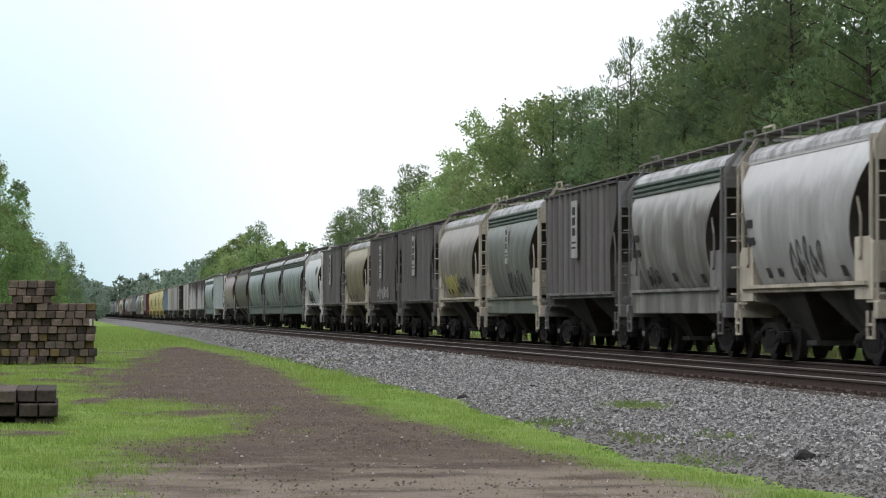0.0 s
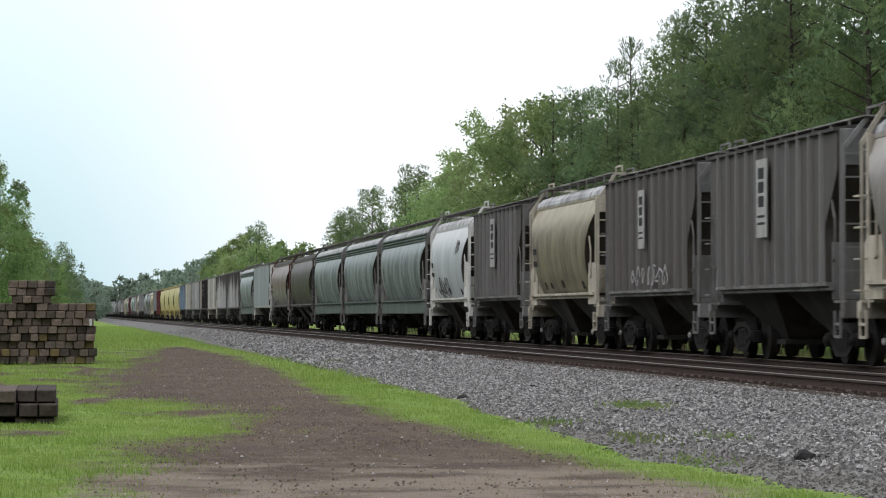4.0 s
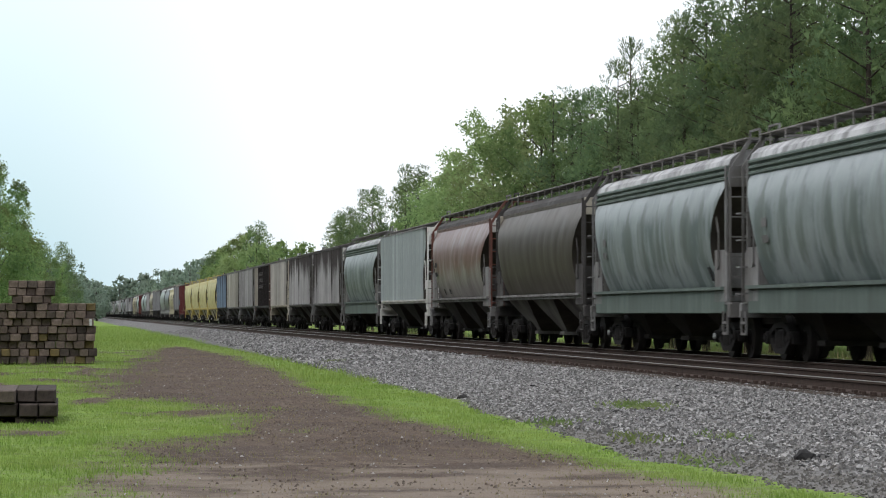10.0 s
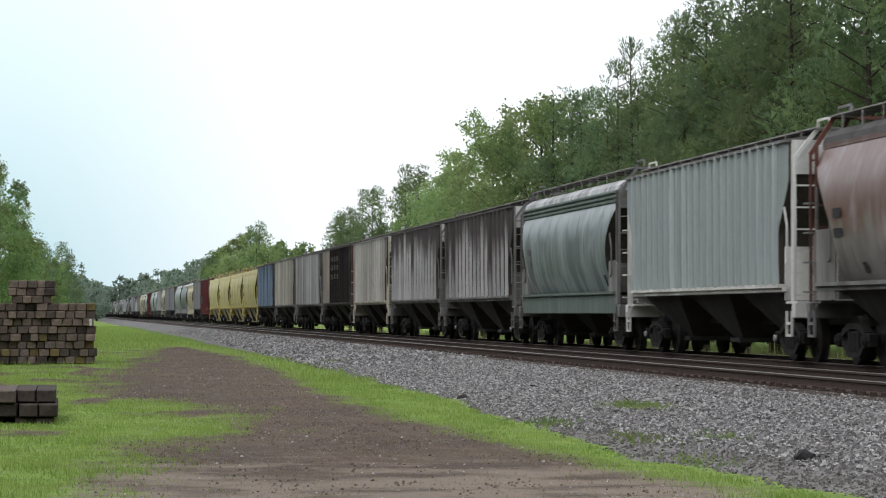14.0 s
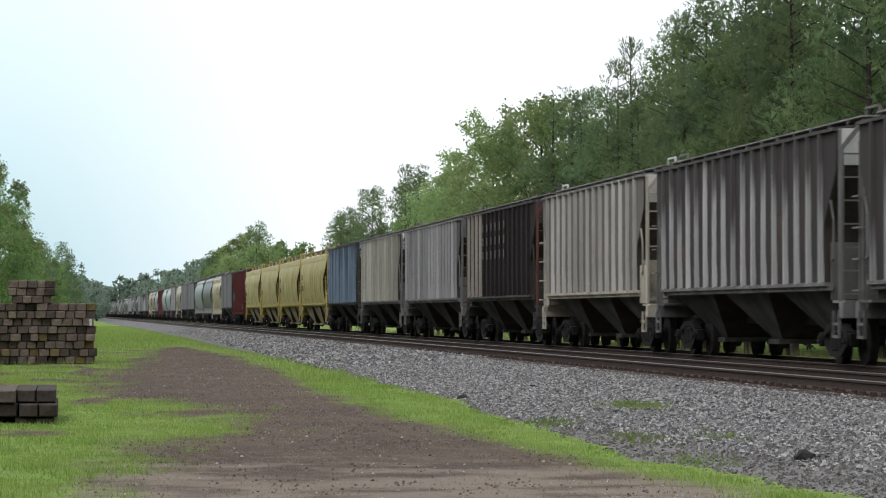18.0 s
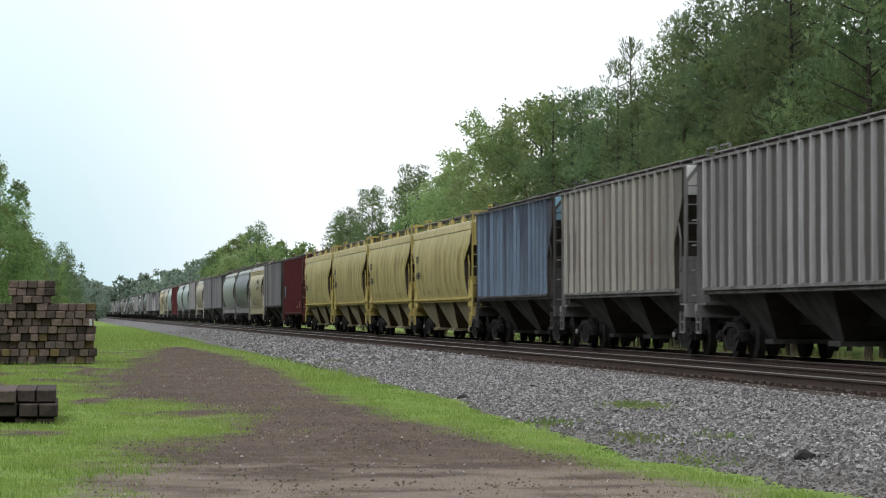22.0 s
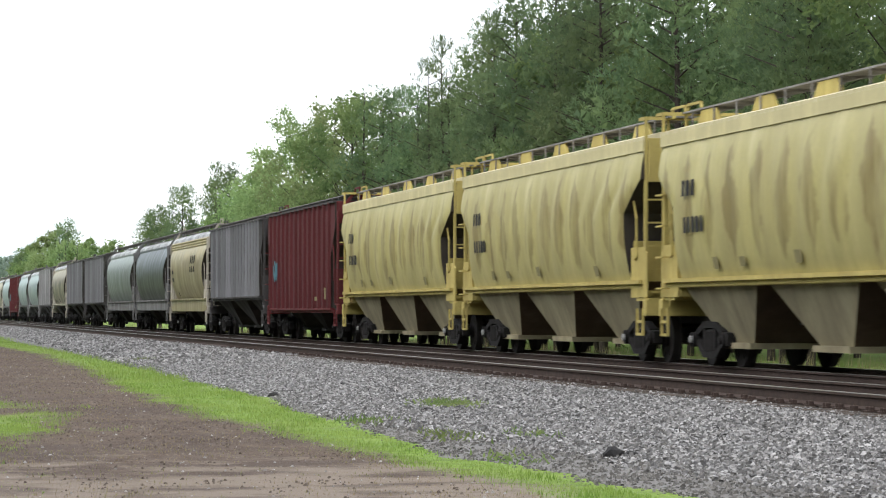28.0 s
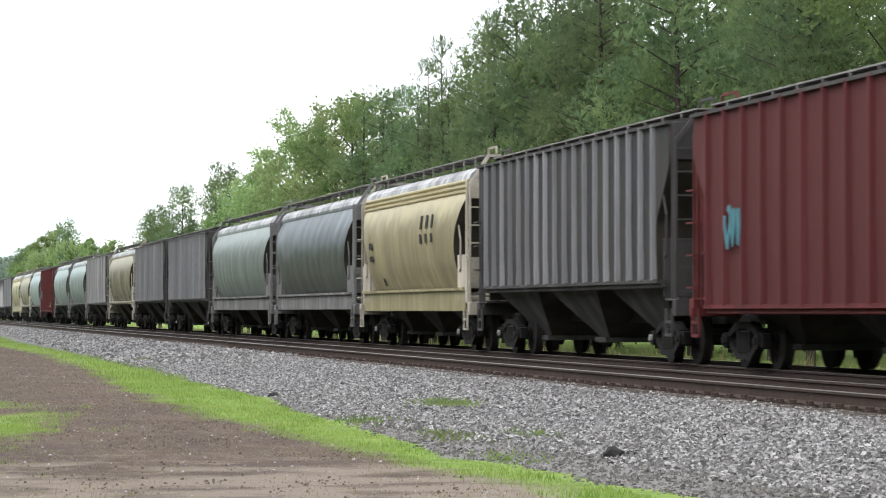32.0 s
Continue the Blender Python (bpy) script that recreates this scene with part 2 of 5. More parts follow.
def hopper_mesh(width, x, z1, low=0.6, z0=0.42):
    """One discharge bay: a funnel from the tank's floor to its gate."""
    bm = bmesh.new()
    t = [(-x, -width / 2, z1), (x, -width / 2, z1), (x, width / 2, z1), (-x, width / 2, z1)]
    w = 0.36 if low < 0.9 else width * 0.17
    b = [(-low, -w, z0), (low, -w, z0), (low, w, z0), (-low, w, z0)]
    tv, bv = [bm.verts.new(p) for p in t], [bm.verts.new(p) for p in b]
    for i in range(4):
        f = bm.faces.new((tv[i], tv[(i + 1) % 4], bv[(i + 1) % 4], bv[i]))
        f.material_index = 1 if i % 2 == 0 else 0
    bm.faces.new(tv), bm.faces.new(bv)
    box(bm, -low - 0.1, low + 0.1, -w - 0.08, w + 0.08, z0 - 0.1, z0)
    bmesh.ops.recalc_face_normals(bm, faces=bm.faces)
    me = mesh_of("hopper", bm)
    me.materials.append(None)
    me.materials.append(None)
    return me


def rib_mesh():
    """A pressed hat-section stiffener, one metre high, 12 cm wide."""
    bm = bmesh.new()
    prism(bm, [(0.01, -0.06), (-0.085, -0.035), (-0.085, 0.035), (0.01, 0.06)], "z", 0, 1)
    return mesh_of("rib", bm)


def corner_plate_mesh(cut, top=2.12):
    """The low side plate that closes a corner under the cut-back end."""
    bm = bmesh.new()
    prism(bm, [(-cut + 0.12, 1.2), (0.12, 1.2), (0.12, top - 0.12), (-0.1, top), (-cut + 0.12, top)], "x", -1.47, -1.44)
    return mesh_of("corner_plate", bm)


def gooseneck_mesh(zr, upright=False):
    """An end ladder whose stiles bend over the eave to the roof walk."""
    bm = bmesh.new()
    for x, x2 in ((-1.45, -1.0), (-1.03, -0.72)):
        beam(bm, (x, 0, 1.1), (x, 0, zr + 0.03 if upright else 3.95), 0.048)
        if upright:
            beam(bm, (x, 0, zr), (x, 0.4 if x < -1.2 else -0.4, zr), 0.06)
            continue
        beam(bm, (x, 0, 3.93), (x2, 0, zr), 0.06, 0.08)
    for k in range(7):
        z = 1.3 + 0.42 * k
        beam(bm, (-1.45, 0, z), (-1.03, 0, z), 0.032)
    beam(bm, (-1.45 if upright else -1.02, 0, zr), (0.3, 0, zr), 0.09, 0.06)
    return mesh_of("ladder", bm)


def stirrup_mesh():
    bm = bmesh.new()
    for u in (-0.2, 0.2):
        beam(bm, (0, u, 0.52), (0, u, 1.0), 0.045)
    for z in (0.53, 0.76):
        beam(bm, (0, -0.2, z), (0, 0.2, z), 0.05)
    return mesh_of("step", bm)


def grab_mesh():
    """A bent grab iron."""
    bm = bmesh.new()
    pts = [(0, 0, 0), (0, -0.12, 0.05), (0, -0.12, 0.75), (0, 0.1, 1.1), (0, 0.1, 1.25)]
    for a, b in zip(pts, pts[1:]):
        beam(bm, a, b, 0.035)
    return mesh_of("grab_iron", bm)


def walkway_mesh(half):
    """One grating of the roof walk, with a turned-down edge."""
    bm = bmesh.new()
    prism(bm, [(-0.26, 0.0), (0.26, 0.0), (0.26, 0.03), (-0.26, 0.03)], "y", -half, half)
    return mesh_of("roof_walk", bm)


def bracket_mesh(drop):
    """A bent strap that carries the roof walk."""
    bm = bmesh.new()
    beam(bm, (-0.26, 0, 0.0), (-0.26, 0, -drop), 0.026, 0.035)
    beam(bm, (-0.27, 0, -0.012), (0.26, 0, -0.012), 0.03, 0.05)
    return mesh_of("walk_bracket", bm)


def side_grab_mesh():
    """A small bent handhold on the car's corner."""
    bm = bmesh.new()
    pts = [(0.05, -0.2, 0), (-0.1, -0.2, 0), (-0.1, 0.2, 0), (0.05, 0.2, 0)]
    for a, b in zip(pts, pts[1:]):
        beam(bm, a, b, 0.03)
    beam(bm, (0.05, -0.2, -0.3), (0.05, -0.2, 0.3), 0.04)
    return mesh_of("grab_iron", bm)


def support_mesh():
    """A sloping plate between the roof and the roof walk."""
    bm = bmesh.new()
    prism(bm, [(-0.75, 0.02), (0.75, 0.02), (0.45, 0.33), (-0.45, 0.33)], "x", -0.24, -0.2)
    return mesh_of("walk_support", bm)


def loop_mesh():
    """The hand loop at the top of an end ladder."""
    bm = bmesh.new()
    pts = [(0, -0.45, 0), (0, -0.42, 0.16), (0, 0.42, 0.16), (0, 0.45, 0)]
    for a, b in zip(pts, pts[1:]):
        beam(bm, a, b, 0.045)
    return mesh_of("hand_loop", bm)


def hatch_mesh():
    bm = bmesh.new()
    box(bm, -0.42, 0.42, -0.85, 0.85, 0, 0.07, 0.02)
    return mesh_of("roof_hatch", bm)


def end_sill_mesh():
    bm = bmesh.new()
    box(bm, -1.5, 1.5, -0.12, 0.12, 0.86, 1.16, 0.015)
    box(bm, -1.45, 1.45, -0.75, 0.12, 1.14, 1.19)
    return mesh_of("end_sill", bm)


def end_post_mesh(z1, w=0.12):
    bm = bmesh.new()
    box(bm, -w / 2, w / 2, -w / 2, w / 2, 1.16, z1, 0.01)
    return mesh_of("end_post", bm)


def end_plate_mesh(x, z0, z1):
    bm = bmesh.new()
    box(bm, -x, x, -0.02, 0.02, z0, z1, 0.008)
    return mesh_of("end_plate", bm)


def centre_sill_mesh(half):
    bm = bmesh.new()
    box(bm, -0.33, 0.33, -half, half, 0.72, 1.08)
    return mesh_of("centre_sill", bm)


def coupler_mesh():
    bm = bmesh.new()
    box(bm, -0.13, 0.13, -0.35, 0.45, 0.76, 0.98, 0.02)
    box(bm, -0.2, 0.2, 0.2, 0.47, 0.72, 1.02, 0.05)
    return mesh_of("coupler", bm)


def sideframe_mesh():
    """A cast truck sideframe with its window, seen edge on from the camera's side."""
    bm = bmesh.new()
    members = [[(-1.1, 0.36), (-1.1, 0.58), (-0.78, 0.6), (-0.7, 0.42), (-0.78, 0.36)], [(1.1, 0.36), (0.78, 0.36), (0.7, 0.42), (0.78, 0.6), (1.1, 0.58)],
               [(-0.8, 0.5), (-0.8, 0.62), (-0.4, 0.77), (0.4, 0.77), (0.8, 0.62), (0.8, 0.5), (0.36, 0.66), (-0.36, 0.66)],
               [(-0.78, 0.38), (-0.7, 0.46), (-0.36, 0.26), (0.36, 0.26), (0.7, 0.46), (0.78, 0.38), (0.4, 0.15), (-0.4, 0.15)],
               [(-0.36, 0.24), (-0.36, 0.68), (-0.27, 0.68), (-0.27, 0.24)], [(0.27, 0.24), (0.27, 0.68), (0.36, 0.68), (0.36, 0.24)]]
    for s in (-1.05, 1.05):
        for m in members:
            prism(bm, m, "x", s - 0.075, s + 0.075)
        for y in (-0.89, 0.89):
            disc(bm, 0.13, s - 0.13, s + 0.13, 12, (y, 0.46))
    box(bm, -1.12, 1.12, -0.2, 0.2, 0.46, 0.64, 0.03)
    return mesh_of("truck", bm)


def spring_mesh():
    """A nest of coils, pressed together between frame and bolster."""
    bm = bmesh.new()
    ring = []
    for sx in (-1, 1):
        for i in range(17):
            y = sx * (0.23 - 0.46 * i / 16)
            ring.append((sx * (0.07 + 0.045 * abs(math.sin(math.pi * 4 * i / 16))), y))
    prism(bm, ring, "z", 0.27, 0.6)
    return mesh_of("coil_spring", bm)


def wheelset_mesh(seg=24):
    """Two flanged wheels on an axle, turning about x."""
    bm = bmesh.new()
    for s in (-1, 1):
        a, b = sorted((s * 0.69, s * 0.82))
        disc(bm, 0.455, a, b, seg)
        a, b = sorted((s * 0.66, s * 0.69))
        disc(bm, 0.485, a, b, seg)
        a, b = sorted((s * 0.82, s * 0.87))
        disc(bm, 0.16, a, b, 14)
        for k in range(6 if seg > 20 else 0):
            u = 2 * math.pi * k / 6
            a, b = sorted((s * 0.82, s * 0.832))
            disc(bm, 0.05, a, b, 8, (0.3 * math.cos(u), 0.3 * math.sin(u)))
    disc(bm, 0.085, -0.7, 0.7, 12)
    return mesh_of("wheelset", bm)


CACHE = {}


def kept(key, make, *args):
    if key not in CACHE:
        CACHE[key] = make(*args)
    return CACHE[key]


WHEELSETS = {-0.89: [], 0.89: []}


def add_truck(car, y, detail):
    t = part("truck", kept("truck", sideframe_mesh), TRUCK, car, "grimy black cast steel truck", (0, y, 0))
    for dy in (-0.89, 0.89):
        w = part("wheelset", kept(("wheelset", detail), wheelset_mesh, 24 if detail else 10), TREAD, t, "", (0, dy, 0.455))
        WHEELSETS[dy].append(w)
    if detail:
        for s in (-1.05, 1.05):
            part("coil_spring", kept("spring", spring_mesh), TRUCK, t, "", (s, 0, 0))
        for dy in (-0.89, 0.89):
            # some caps are pale: a glint put into the colour
            part("bearing_cap", kept("cap", cap_mesh), BRIGHT if (round(y * 10) % 3 == 0 and dy > 0) else TRUCK, t, "", (-1.19, dy, 0.46))
    return t


def cap_mesh():
    bm = bmesh.new()
    disc(bm, 0.065, -0.03, 0.03, 10)
    return mesh_of("bearing_cap", bm)


def bars_mesh(key, profile, rows):
    """Marks on the near side: plain bars (y, z, width, height) that lie on the curved sheet."""
    bm = bmesh.new()
    for y, z, w, h in rows:
        x0, x1 = -side_x(profile, z - h / 2), -side_x(profile, z + h / 2)
        o = -0.085 if profile in (FLAT, DEEP) else -0.062 if profile is MODERN else -0.04
        lo = [bm.verts.new((x0 + o, y - w / 2, z - h / 2)), bm.verts.new((x0 + o, y + w / 2, z - h / 2))]
        hi = [bm.verts.new((x1 + o, y + w / 2, z + h / 2)), bm.verts.new((x1 + o, y - w / 2, z + h / 2))]
        f = bm.faces.new(lo + hi)
        r = bmesh.ops.extrude_face_region(bm, geom=[f])
        bmesh.ops.translate(bm, vec=(-0.004, 0, 0), verts=[g for g in r["geom"] if isinstance(g, bmesh.types.BMVert)])
    bmesh.ops.recalc_face_normals(bm, faces=bm.faces)
    return mesh_of(key, bm)


def scrawl_mesh(profile, y, z, w, h, seed, loops=5, thick=0.05):
    """Sprayed strokes that wander over the sheet: no letters, only swinging lines."""
    rng = random.Random(seed)
    made = []
    for k in range(loops):
        bm = bmesh.new()
        cy, ph = y - w / 2 + w * (k + 0.5) / loops, rng.uniform(0, 6)
        aw, ah = w / loops * rng.uniform(0.35, 0.75), h * rng.uniform(0.3, 0.5)
        pts = []
        turns = rng.uniform(4.5, 5.5)
        for i in range(16):
            u = i / 15 * turns
            pts.append((cy + aw * math.sin(u + ph) * (0.6 + 0.4 * math.cos(2 * u)), z + ah * math.cos(u * 1.3 + ph)))
        o = 0.03 if profile not in (FLAT, DEEP) else 0.092
        lo, hi = [], []
        for i, p in enumerate(pts):
            q, r = pts[max(0, i - 1)], pts[min(len(pts) - 1, i + 1)]
            t = Vector((r[0] - q[0], r[1] - q[1])).normalized() * thick / 2
            for row, sg in ((lo, 1), (hi, -1)):
                yy, zz = p[0] - sg * t.y, p[1] + sg * t.x
                row.append((bm.verts.new((-side_x(profile, zz) - o, yy, zz)), bm.verts.new((-side_x(profile, zz) - o + 0.012, yy, zz))))
        for i in range(len(pts) - 1):
            (a, a2), (b, b2), (c, c2), (d, d2) = lo[i], lo[i + 1], hi[i + 1], hi[i]
            for f in ((a, b, c, d), (a2, d2, c2, b2), (a, a2, b2, b), (d, c, c2, d2)):
                bm.faces.new(f)
        bmesh.ops.recalc_face_normals(bm, faces=bm.faces)
        made.append(mesh_of("graffiti", bm))
    return made


def hopper_car(style, pitch, y0, look_of, detail=True):
    """One covered hopper car, its length over couplers `pitch`, its middle y0 metres down the line at the start."""
    body_m, end_m, roof_m, bay_m = look_of["body"], look_of["end"], look_of["roof"], look_of["bay"]
    car = new("hopper_car")
    car.matrix_basis = pose(TRAIN_X, y0, RAIL_Z)
    tagged(car, look_of["label"], "freight car", "covered hopper cars of the train")
    flat, modern = style == "ribbed", style == "modern"
    low = look_of.get("low", 1.5)
    profile = DEEP if low < 1.4 else FLAT if flat else MODERN if modern else ROUND
    short = pitch < 14
    half = pitch / 2 - (0.8 if flat else 0.62 if modern else 0.95)
    cut = look_of.get("cut", 0.85 if flat else 1.1 if modern else 1.15)
    top = profile[-1][1]
    lines = look_of.get("lines", 0)
    key = (style, round(pitch, 1), round(cut, 1), low)
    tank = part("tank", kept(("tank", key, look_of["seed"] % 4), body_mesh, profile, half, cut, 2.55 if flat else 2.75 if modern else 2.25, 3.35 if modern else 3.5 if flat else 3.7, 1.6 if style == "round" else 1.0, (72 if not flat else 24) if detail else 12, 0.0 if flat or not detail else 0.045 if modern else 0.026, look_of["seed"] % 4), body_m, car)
    # darker end sheets: the recess shade is put into their colour
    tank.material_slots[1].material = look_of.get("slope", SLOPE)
    eave, xe = (4.3, 1.54) if flat else (4.12, 1.46) if modern else (4.1, 1.34 if lines else 1.25)
    if not flat:
        z0, xc = (3.86, 1.48) if modern else (3.75, 1.36) if lines else (4.0, 1.27)
        part("chord", kept(("chord", key, lines), chord_mesh, half + 0.02, xc, z0, eave, lines), look_of.get("chord", body_m), car)
    part("roof", kept(("roof", key, xe), roof_mesh, half + 0.03, xe, eave, 0.13 if flat else 0.24 if modern else 0.38), roof_m, car, "sooty roof sheet")
    zr = eave + (0.18 if flat else 0.34 if modern else 0.52)
    wx = 0.85
    for u in (-wx, wx):
        part("roof_walk", kept(("walk", key), walkway_mesh, half + 0.35), look_of.get("walk", GALV), car, "", (u, 0, zr))
    if detail:
        n = max(6, int(half * 2 / 1.25))
        for k in range(n):
            y = -half + 2 * half * (k + 0.5) / n
            part("walk_bracket", kept(("bracket", flat), bracket_mesh, 0.34 if not flat else 0.18), look_of.get("walk", GALV), car, "", (-wx, y, zr))
        n = max(3, int(half * 0.85))
        for k in range(n):
            part("roof_hatch", kept("hatch", hatch_mesh), roof_m, car, "", (0, -half * 0.92 + 1.84 * half * (k + 0.5) / n, eave + (0.1 if flat else 0.2 if modern else 0.35)))
    if modern and detail:
        for k in range(5):
            y = -half + 2 * half * (k + 0.5) / 5
            part("walk_support", kept("support", support_mesh), end_m, car, "", (-wx, y, eave))
    part("centre_sill", kept(("csill", key), centre_sill_mesh, pitch / 2 - 0.5), BLACK, car)
    sz = look_of.get("sill", (low - 0.14, low))
    part("side_sill", kept(("sill", key, sz), sill_mesh, half - (cut * 0.75 if flat else 0.15), 1.45 if flat else 1.42, *sz), look_of.get("sill_m", end_m), car)
    # discharge bays
    bays = 2 if short else 3
    span = 2 * (half - cut * (0.6 if flat else 0.5))
    for k in range(bays):
        y = -span / 2 + span * (k + 0.5) / bays
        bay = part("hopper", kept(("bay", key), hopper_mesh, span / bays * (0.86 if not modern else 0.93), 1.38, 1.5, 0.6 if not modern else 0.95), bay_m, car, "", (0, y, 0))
        # bay faces across the track are darkened, the gaps' shade painted in
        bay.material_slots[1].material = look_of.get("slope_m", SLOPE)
    # ends
    ye = pitch / 2 - 0.55
    for s in (-1, 1):
        m = pose(0, s * ye, 0, 0, 0, 0 if s > 0 else 180)
        part("end_sill", kept("end_sill", end_sill_mesh), end_m, car, "", m)
        part("end_plate", kept(("plate_hi", style), end_plate_mesh, 1.42, 3.3 if modern else 3.62, eave - 0.02), look_of.get("plate", end_m), car, "", (0, s * (half + 0.06), 0))
        if detail:
            part("end_plate", kept("plate_lo", end_plate_mesh, 1.42, 1.2, 2.25), end_m, car, "", (0, s * (half - cut + 0.12), 0))
            for x in (-1.44, 1.44):
                part("end_post", kept(("post", flat), end_post_mesh, eave - 0.02, 0.065), look_of.get("post", end_m), car, "", (x, s * (half + 0.02 if flat else half - 0.05), 0))
            if s > 0:
                for k in range(4):
                    part("grab_iron", kept("side_grab", side_grab_mesh), end_m, car, "", (-1.5, s * (ye - 0.3), 1.35 + 0.55 * k))
            part("ladder", kept(("ladder_e", style), gooseneck_mesh, zr, modern), look_of.get("post", end_m), car, "", (0, s * (ye - 0.05), 0))
            if look_of.get("corner", not flat):
                part("corner_plate", kept(("corner", round(cut, 1), look_of.get("corner_top", 2.3 if style == "round" else 2.12)), corner_plate_mesh, cut, look_of.get("corner_top", 2.3 if style == "round" else 2.12)), end_m, car, "", pose(0, s * half, 0, 0, 0, 0 if s > 0 else 180) if s > 0 else Matrix.Translation((0, -half, 0)) @ Matrix.Diagonal((1, -1, 1, 1)))
            part("step", kept("step", stirrup_mesh), end_m, car, "", (-1.5, s * (ye - 0.3), 0))
            part("grab_iron", kept("grab", grab_mesh), end_m, car, "", (-1.5, s * (half - cut + 0.5), 1.9))
            part("hand_loop", kept("loop", loop_mesh), look_of.get("loop", end_m), car, "", (-0.85, s * (half + 0.1), zr + 0.04))
        part("coupler", kept("coupler", coupler_mesh), BLACK, car, "", pose(0, s * (pitch / 2 - 0.47), 0, 0, 0, 0 if s > 0 else 180))
        add_truck(car, s * (pitch / 2 - (2.0 if short else 2.35)), detail)
    if flat:
        n = look_of.get("ribs", 13 if short else 17)
        for k in range(n):
            y = (-half + 0.95) + (2 * half - 1.9) * k / (n - 1)
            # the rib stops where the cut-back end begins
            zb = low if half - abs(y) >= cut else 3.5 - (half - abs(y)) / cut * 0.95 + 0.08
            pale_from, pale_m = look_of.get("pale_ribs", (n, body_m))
            # rib_m is paler than the sheet: lit ribs and shaded recesses by colour
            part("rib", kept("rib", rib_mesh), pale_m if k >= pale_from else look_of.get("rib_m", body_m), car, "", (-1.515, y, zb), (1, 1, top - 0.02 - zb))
    extra = look_of.get("extra")
    if extra and detail:
        extra(car, profile, half)
    return car


# ---- the looks of the cars ----
def look_of(label, c, kind="paint", end=None, roof=None, bay=None, **more):
    k = len(LOOKS)
    sky_sheen = more.pop("sky_sheen", 0)
    # upper side painted paler: the sky's reflection put into the colour
    if sky_sheen and "band" not in more:
        more["band"] = (3.45, 4.6, tuple(min(0.6, x * 1.55 + 0.05) for x in c), sky_sheen)
    m = paint("side_%s" % label.split()[0], c, **{q: more.pop(q) for q in ("grime", "amount", "rust", "rough", "level", "rust_sheen_c", "gloss", "band", "edge", "stretch", "seams") if q in more})
    d = dict(label=label, body=m, end=m if end is None else end, roof=m if roof is None else roof, bay=bay or BAY_GREY, seed=k)
    d.update(more)
    if more.get("lines") and "sill_m" not in more:
        d["sill_m"] = m
    LOOKS.append(d)
    return d


LOOKS = []
# both bay greys also hold the shade under the cars in their colour
BAY_GREY = paint("dusty_shaded_bay_steel", (0.085, 0.082, 0.078), (0.03, 0.028, 0.026), 0.85)
BAY_DARK = paint("sooty_shaded_bay_steel", (0.042, 0.04, 0.038), (0.03, 0.028, 0.026), 0.8)
ROOF_GREY = paint("sooty_roof_paint", (0.4, 0.4, 0.4), (0.09, 0.086, 0.082), 0.8, rough=0.38, gloss=0.4, level=0.5, edge=0.05)
GALV = paint("galvanised_walk", (0.26, 0.25, 0.24), (0.1, 0.09, 0.08), 0.7)
# soot plus the shade under the sloping sheets, both in one dark colour
SLOPE = paint("shaded_sooty_slope", (0.062, 0.053, 0.045), (0.03, 0.026, 0.022), 0.7)
BAND_GREEN = paint("grey_green_band", (0.115, 0.15, 0.132), (0.07, 0.08, 0.07), 0.4)
CREAM_END = paint("cream_end_frame", (0.5, 0.46, 0.38), (0.1, 0.08, 0.06), 0.5)
GREY_END = paint("grey_end_frame", (0.2, 0.2, 0.198), (0.07, 0.06, 0.05), 0.7)
DARK_END = paint("dark_end_frame", (0.075, 0.07, 0.068), (0.03, 0.028, 0.026), 0.6)
WHITE_END = paint("white_end_frame", (0.66, 0.66, 0.63), (0.2, 0.17, 0.13), 0.4)
RED_END = paint("rusty_red_end_frame", (0.14, 0.05, 0.038), (0.08, 0.06, 0.05), 0.5)
YELLOW_END = paint("yellow_end_frame", (0.47, 0.385, 0.125), (0.2, 0.15, 0.06), 0.35)
TEAL = plain("teal_sign_paint", (0.05, 0.17, 0.21), (0.08, 0.19, 0.22), 5)
YELLOWSPRAY = plain("yellow_spray_paint", (0.5, 0.45, 0.14), (0.35, 0.33, 0.12), 5)
BLACKSPRAY = plain("black_spray_paint", (0.04, 0.04, 0.045), (0.07, 0.07, 0.07), 5)
WHITESPRAY = plain("white_spray_paint", (0.5, 0.5, 0.5), (0.35, 0.35, 0.35), 5)


OVERPAINT = plain("grey_overpaint", (0.17, 0.165, 0.155), (0.12, 0.115, 0.11), 5, 0.8)
FAINT = plain("faint_olive_print", (0.2, 0.18, 0.09), (0.26, 0.23, 0.11), 9, 0.7)


def sign_panel(y, z0, z1, w):
    """A tall white plate with three dark blocks and two lines of illegible print."""
    def add(car, profile, half):
        x = -side_x(profile, (z0 + z1) / 2) - (0.1 if profile in (FLAT, DEEP) else 0.03)
        bm = bmesh.new()
        box(bm, x - 0.012, x + 0.02, y - w / 2, y + w / 2, z0, z1, 0.004)
        p = part("sign_panel", bm, SIGNWHITE, car, "white painted sign panel")
        hh = z1 - z0
        for k in range(3):
            bm = bmesh.new()
            zc = z1 - hh * (0.18 + 0.18 * k)
            box(bm, x - 0.018, x - 0.01, y - w * 0.27, y + w * 0.27, zc - hh * 0.07, zc + hh * 0.07)
            part("panel_mark", bm, DARKMARK, p, "dark block")
        bm = bmesh.new()
        for k in range(2):
            zc = z0 + hh * (0.27 - 0.09 * k)
            box(bm, x - 0.018, x - 0.01, y - w * 0.36, y + w * 0.36, zc - hh * 0.016, zc + hh * 0.016)
        part("panel_print", bm, DARKMARK, p, "two thin dark bars")
    return add


